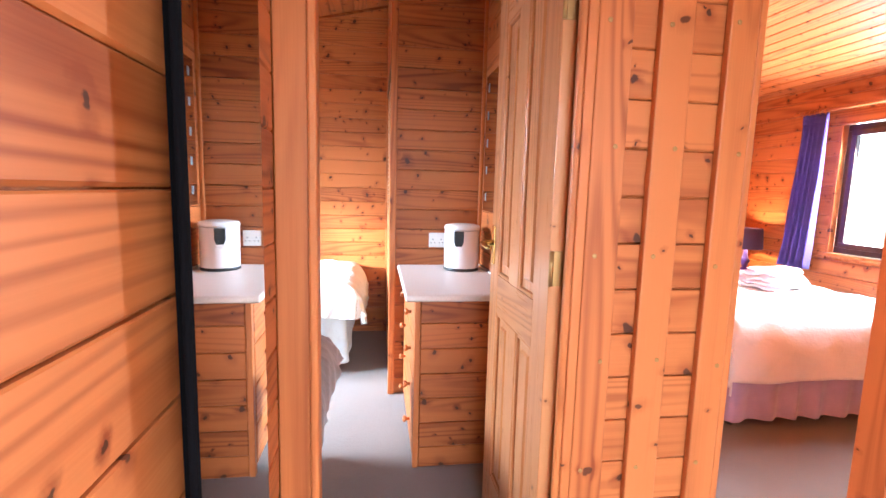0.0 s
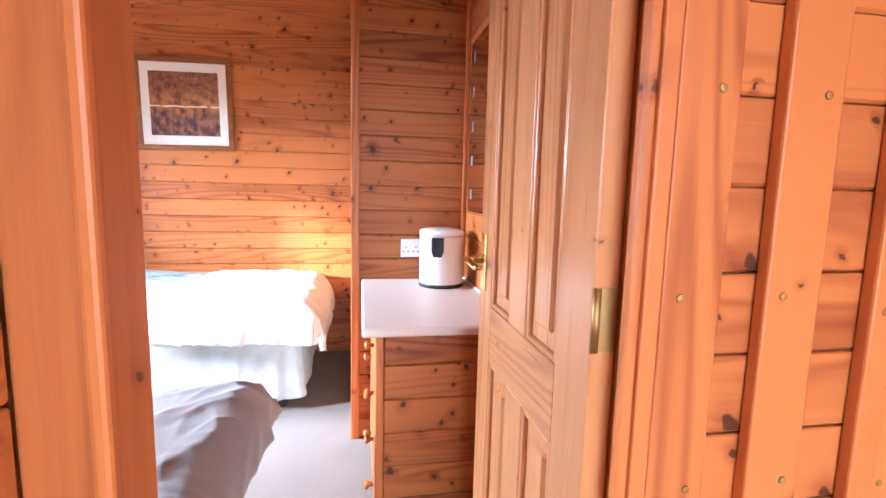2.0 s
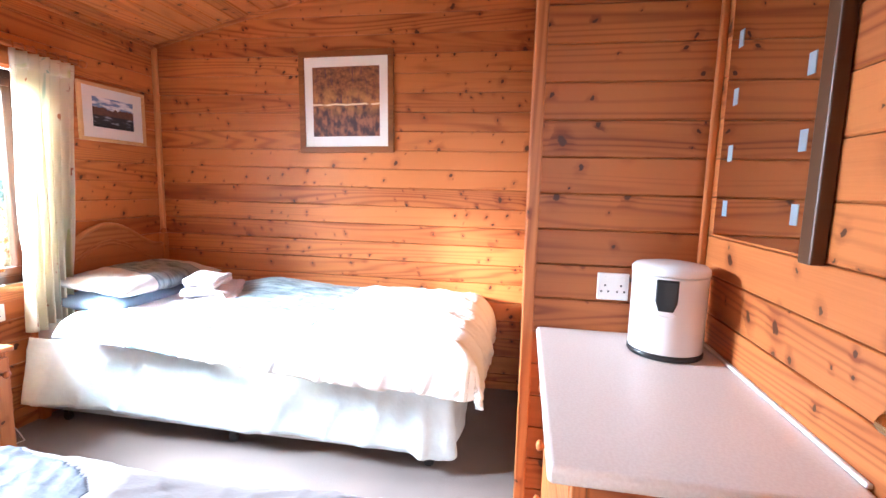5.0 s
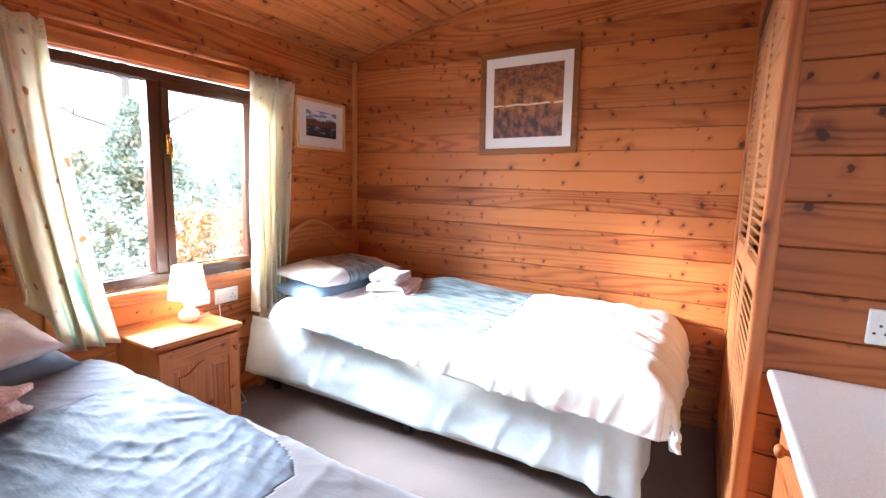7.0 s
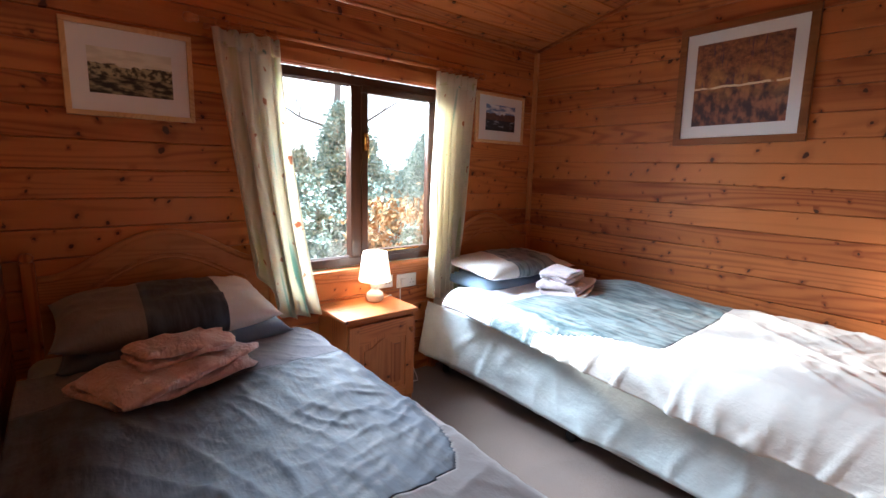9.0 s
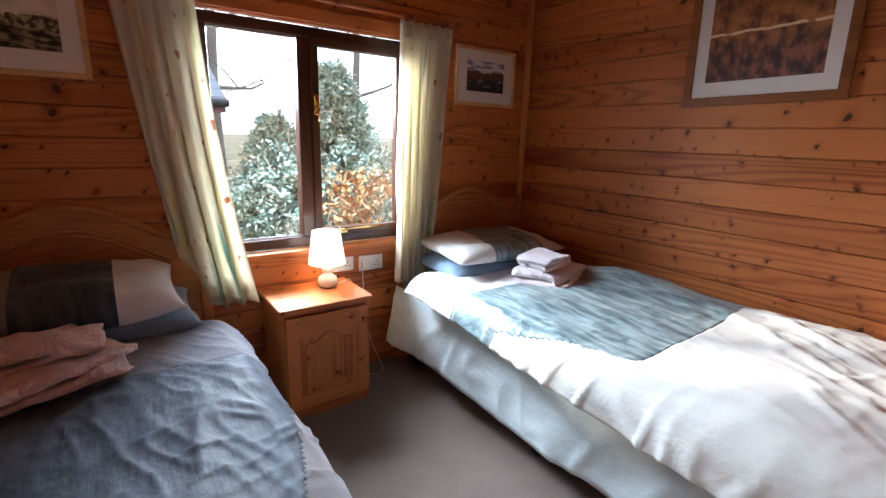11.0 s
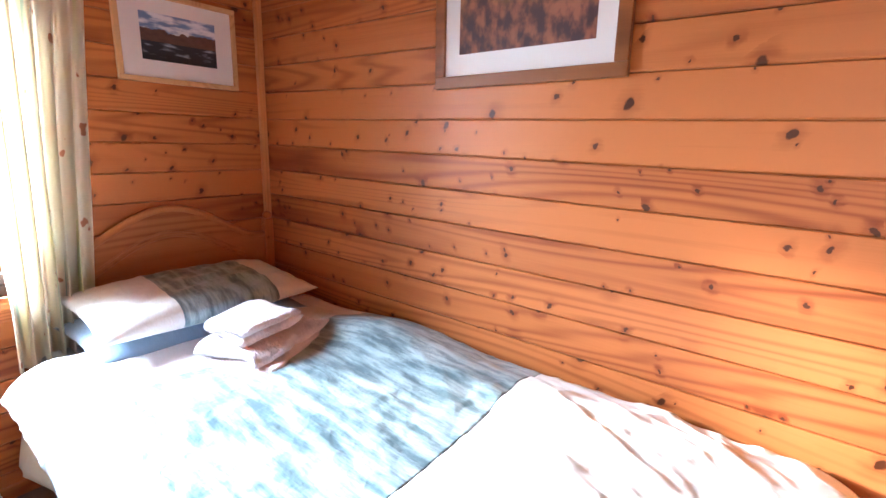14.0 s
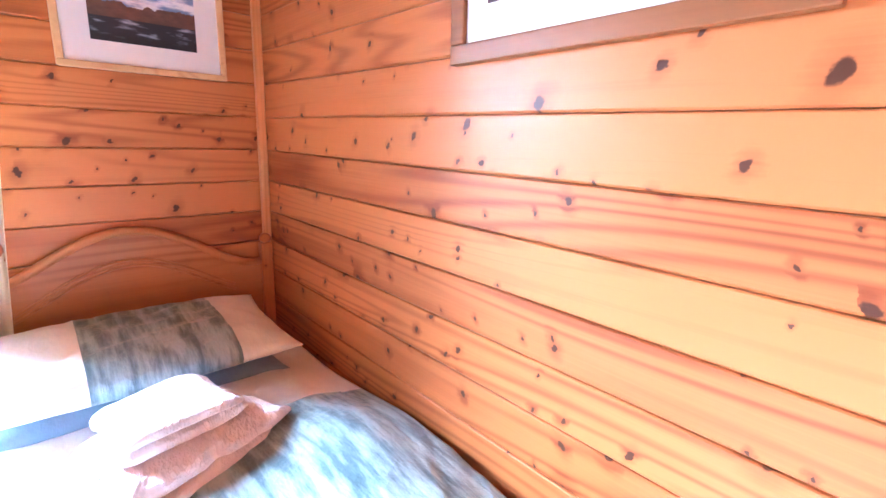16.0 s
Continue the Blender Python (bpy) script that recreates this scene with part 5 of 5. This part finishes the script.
while z < SZ - 0.02:
    for nm, lo, hi, y0, y1 in (("b", SX - 0.029, SX, SY0, 0.72), ("b", SX - 0.029, SX, 1.70, SY1)):
        if not (0.2 < z < 1.5) and lo < SX and nm == "b" and y0 == SY0:
            y1 = 1.70
        bmq = extrude_outline([(0, 0), (0.050, 0), (0.050, 0.012), (0.014, 0.118), (0, 0.118)], y1 - y0, lambda a, b, c, y0=y0, z=z: (SX - 0.029 + a, y0 + c, z + b))
        part("board", bmq, SHED, lodge)
    z += 0.122
part("corner_board", bx(SX - 0.05, SX + 0.02, SY1 - 0.029, SY1 + 0.03, GZ, SZ, 0.004), SHED, lodge)
lw = part("window", bx(SX - 0.02, SX + 0.005, 0.72, 1.70, 0.30, 1.52), material("lodge_window_frame", (0.75, 0.75, 0.75), 0.5), lodge, "white window")
# opaque pane, with the sky's reflection put into its pale colour
part("pane", bx(SX + 0.006, SX + 0.01, 0.80, 1.62, 0.38, 1.44), material("sky_coloured_pane", (0.55, 0.6, 0.65), 0.05), lw)
roof = extrude_outline([(0.32, 1.76), (-2.1, 2.95), (-4.5, 1.76), (-4.5, 1.68), (-2.1, 2.86), (0.32, 1.68)], SY1 - SY0 + 0.3, lambda a, b, c: (SX + a, SY0 + c, b))
rf = part("roof", roof, FELT, lodge)
for k in range(9):
    a = 0.30 - k * 0.27
    part("felt_course", extrude_outline([(a, 1.772 + (0.32 - a) * 0.4917), (a - 0.28, 1.764 + (0.60 - a) * 0.4917), (a - 0.28, 1.756 + (0.60 - a) * 0.4917), (a, 1.756 + (0.32 - a) * 0.4917)], SY1 - SY0 + 0.3, lambda q, b, c: (SX + q, SY0 + c, b)), FELT, rf)
GUTTER = material("black_gutter", (0.03, 0.03, 0.035), 0.4)
part("gutter", tube([(SX + 0.36, SY0, 1.70), (SX + 0.36, SY1 + 0.32, 1.70)], 0.055, 10), GUTTER, lodge, "dark gutter", True)
part("fascia", bx(SX + 0.29, SX + 0.315, SY0, SY1 + 0.29, 1.58, 1.70), SHED, lodge)
part("soffit", bx(SX, SX + 0.29, SY0, SY1 + 0.29, 1.58, 1.60), SHED, lodge)
part("bracket", bx(SX + 0.0, SX + 0.25, SY1 - 0.25, SY1 - 0.17, 1.30, 1.579, 0.004), SHED, lodge)

NEEDLE = material("blue_green_needles", (0.07, 0.11, 0.09), 0.7)
g = Nodes(NEEDLE)
rnd = g.node("ShaderNodeNewGeometry").outputs["Random Per Island"]
g.color(g.mix(rnd, (0.11, 0.20, 0.155), (0.44, 0.60, 0.56)))
BRACKEN = material("dry_bracken", (0.3, 0.16, 0.06), 0.9)
g = Nodes(BRACKEN)
rnd = g.node("ShaderNodeNewGeometry").outputs["Random Per Island"]
g.color(g.mix(rnd, (0.16, 0.085, 0.03), (0.30, 0.20, 0.09)))
BARK = material("grey_bark", (0.16, 0.13, 0.11), 0.95)
g = Nodes(BARK)
g.color(g.mix(g.noise(g.vec("MULTIPLY", g.coords(), (9, 9, 2)), 1, 5), (0.10, 0.08, 0.07), (0.26, 0.22, 0.19)))


def sprigs(centres, normals, size, per, rng, spread):
    """Many small pointed leaves in star-like clumps round the centres, as one mesh."""
    n = len(centres) * per
    c = np.repeat(centres, per, 0) + rng.normal(0, spread, (n, 3))
    d = np.repeat(normals, per, 0) * 0.7 + rng.normal(0, 0.75, (n, 3))
    d /= np.linalg.norm(d, axis=1)[:, None]
    side = np.cross(d, rng.normal(0, 1, (n, 3)))
    side /= np.linalg.norm(side, axis=1)[:, None]
    ln = size * rng.uniform(0.6, 1.4, (n, 1))
    v = np.stack([c, c + d * ln * 0.5 + side * ln * 0.2, c + d * ln, c + d * ln * 0.5 - side * ln * 0.2], 1).reshape(-1, 3)
    faces = np.arange(n * 4).reshape(-1, 4)
    me = bpy.data.meshes.new("sprigs")
    me.from_pydata(v.tolist(), [], faces.tolist())
    return me


def conifer(at, height, radius, count, seed, label):
    rng = np.random.default_rng(seed)
    th = thing("conifer", at, label, "tree")
    part("trunk", tube([(at[0], at[1], at[2]), (at[0] + 0.03, at[1], at[2] + height * 0.5), (at[0], at[1] + 0.02, at[2] + height * 0.93)], [0.07, 0.045, 0.012], 8), BARK, th)
    h = rng.uniform(0.04, 1.0, count) ** 0.8
    a = rng.uniform(0, 2 * np.pi, count)
    lump = 0.78 + 0.33 * np.sin(a * 4 + h * 13 + seed) * np.cos(h * 19 + a * 3) + 0.12 * np.sin(a * 9 - h * 31) + rng.normal(0, 0.07, count)
    r = radius * (1.02 - h) ** 0.75 * lump * rng.uniform(0.72, 1.0, count)
    cs = np.stack([at[0] + r * np.cos(a), at[1] + r * np.sin(a), at[2] + h * height], 1)
    nm = np.stack([np.cos(a), np.sin(a), 0.35 + 0 * a], 1)
    me = sprigs(cs, nm, 0.05, 18, rng, 0.034)
    me.materials.append(NEEDLE)
    cr = new("crown", me)
    cr.parent = th
    cr.matrix_parent_inverse = Matrix.Translation(-Vector(at))
    return th


conifer((-4.35, 3.25, GZ), 2.35, 1.0, 3000, 5, "bushy blue-green conifer outside the window")
conifer((-4.10, 2.62, GZ), 1.85, 0.86, 2400, 6, "low spreading blue-green conifer outside the window")
conifer((-3.25, 3.30, GZ), 1.25, 0.5, 700, 9, "low green shrub under the window")
conifer((-5.6, 5.3, GZ), 2.3, 1.1, 1800, 7, "bushy blue-green conifer outside the window")
rng = np.random.default_rng(3)
n = 1100
cs = np.stack([rng.uniform(-6.4, -5.3, n), rng.uniform(2.9, 7.0, n), GZ + rng.uniform(0.1, 1.5, n)], 1)
cs[:420] = np.stack([rng.uniform(-3.6, -3.2, 420), rng.uniform(2.85, 3.9, 420), GZ + rng.uniform(0.1, 1.42, 420)], 1)
me = sprigs(cs, np.tile([0.3, 0, 0.8], (n, 1)), 0.055, 22, rng, 0.07)
me.materials.append(BRACKEN)
br = tagged(new("bracken", me), "dry orange bracken and beech leaves behind the conifers", "bracken", "", "stuff")


def bare_tree(at, height, seed, label):
    rnd = random.Random(seed)
    th = thing("bare_tree", at, label, "tree")
    bm = bmesh.new()

    def limb(p, d, length, r, depth):
        pts, rs = [p], [r]
        q, dd = p.copy(), d.copy()
        for k in range(4):
            dd = (dd + Vector((rnd.uniform(-.25, .25), rnd.uniform(-.25, .25), rnd.uniform(-.05, .2)))).normalized()
            q = q + dd * length / 4
            pts.append(q.copy())
            rs.append(r * (1 - 0.17 * (k + 1)))
        join(bm, tube(pts, rs, 6 if depth > 1 else 4))
        if depth > 0:
            for k in range(4 if depth > 1 else 3):
                i = rnd.randint(2, 4)
                nd = (dd + Vector((rnd.uniform(-1, 1), rnd.uniform(-1, 1), rnd.uniform(-.1, .7)))).normalized()
                limb(pts[i], nd, length * rnd.uniform(.5, .75), rs[i] * 0.6, depth - 1)
    trunk = [Vector(at) + Vector((0.05 * math.sin(k), 0.05 * math.cos(2 * k), height * k / 6)) for k in range(7)]
    part("trunk", tube(trunk, [0.17 - 0.02 * k for k in range(7)], 10), BARK, th, "", True)
    for k in range(15):
        i = rnd.randint(2, 6)
        a = rnd.uniform(0, 6.28)
        limb(trunk[i], Vector((math.cos(a), math.sin(a), rnd.uniform(0.0, 0.6))).normalized(), height * 0.28, 0.06, 2)
    part("branches", bm, BARK, th)
    return th


bare_tree((-13.5, 3.9, GZ), 8.5, 1, "tall bare tree behind the lodge")
bare_tree((-12.2, 2.3, GZ), 7.0, 8, "tall bare tree behind the lodge")
bare_tree((-16, 1.2, GZ), 9.0, 2, "tall bare tree behind the lodge")
bare_tree((-15, 8.5, GZ), 9.0, 4, "tall bare tree beyond the garden")

# ---- wall boards ----
for core, origin, turn, length, top, holes, mat in cladding:
    m = pose(0, 0, 0, 0, 0, turn)
    z = PHASE - PITCH
    while z < top:
        mid = z + PITCH / 2
        spans = [(0.0, length)]
        for h0, h1, hz0, hz1 in holes:
            if hz0 < mid < hz1:
                spans = [q for s0, s1 in spans for q in ((s0, min(s1, h0)), (max(s0, h1), s1)) if q[1] - q[0] > 0.01]
        z0 = max(z, 0.0)
        for s0, s1 in spans:
            if turn == 0 and top > 2.9:      # gable boards end at the slope
                xs = [x for x in np.linspace(origin[0] + s0, origin[0] + s1, 60) if ceiling_at(x) > z0 + 0.02]
                if not xs:
                    continue
                s0, s1 = xs[0] - origin[0], xs[-1] - origin[0]
                if s1 - s0 < 0.05:
                    continue
            at = Vector(origin) + m @ Vector((s0, 0, z0))
            lay_board(core, at, turn, s1 - s0, z + PITCH - z0, mat)
        z += PITCH
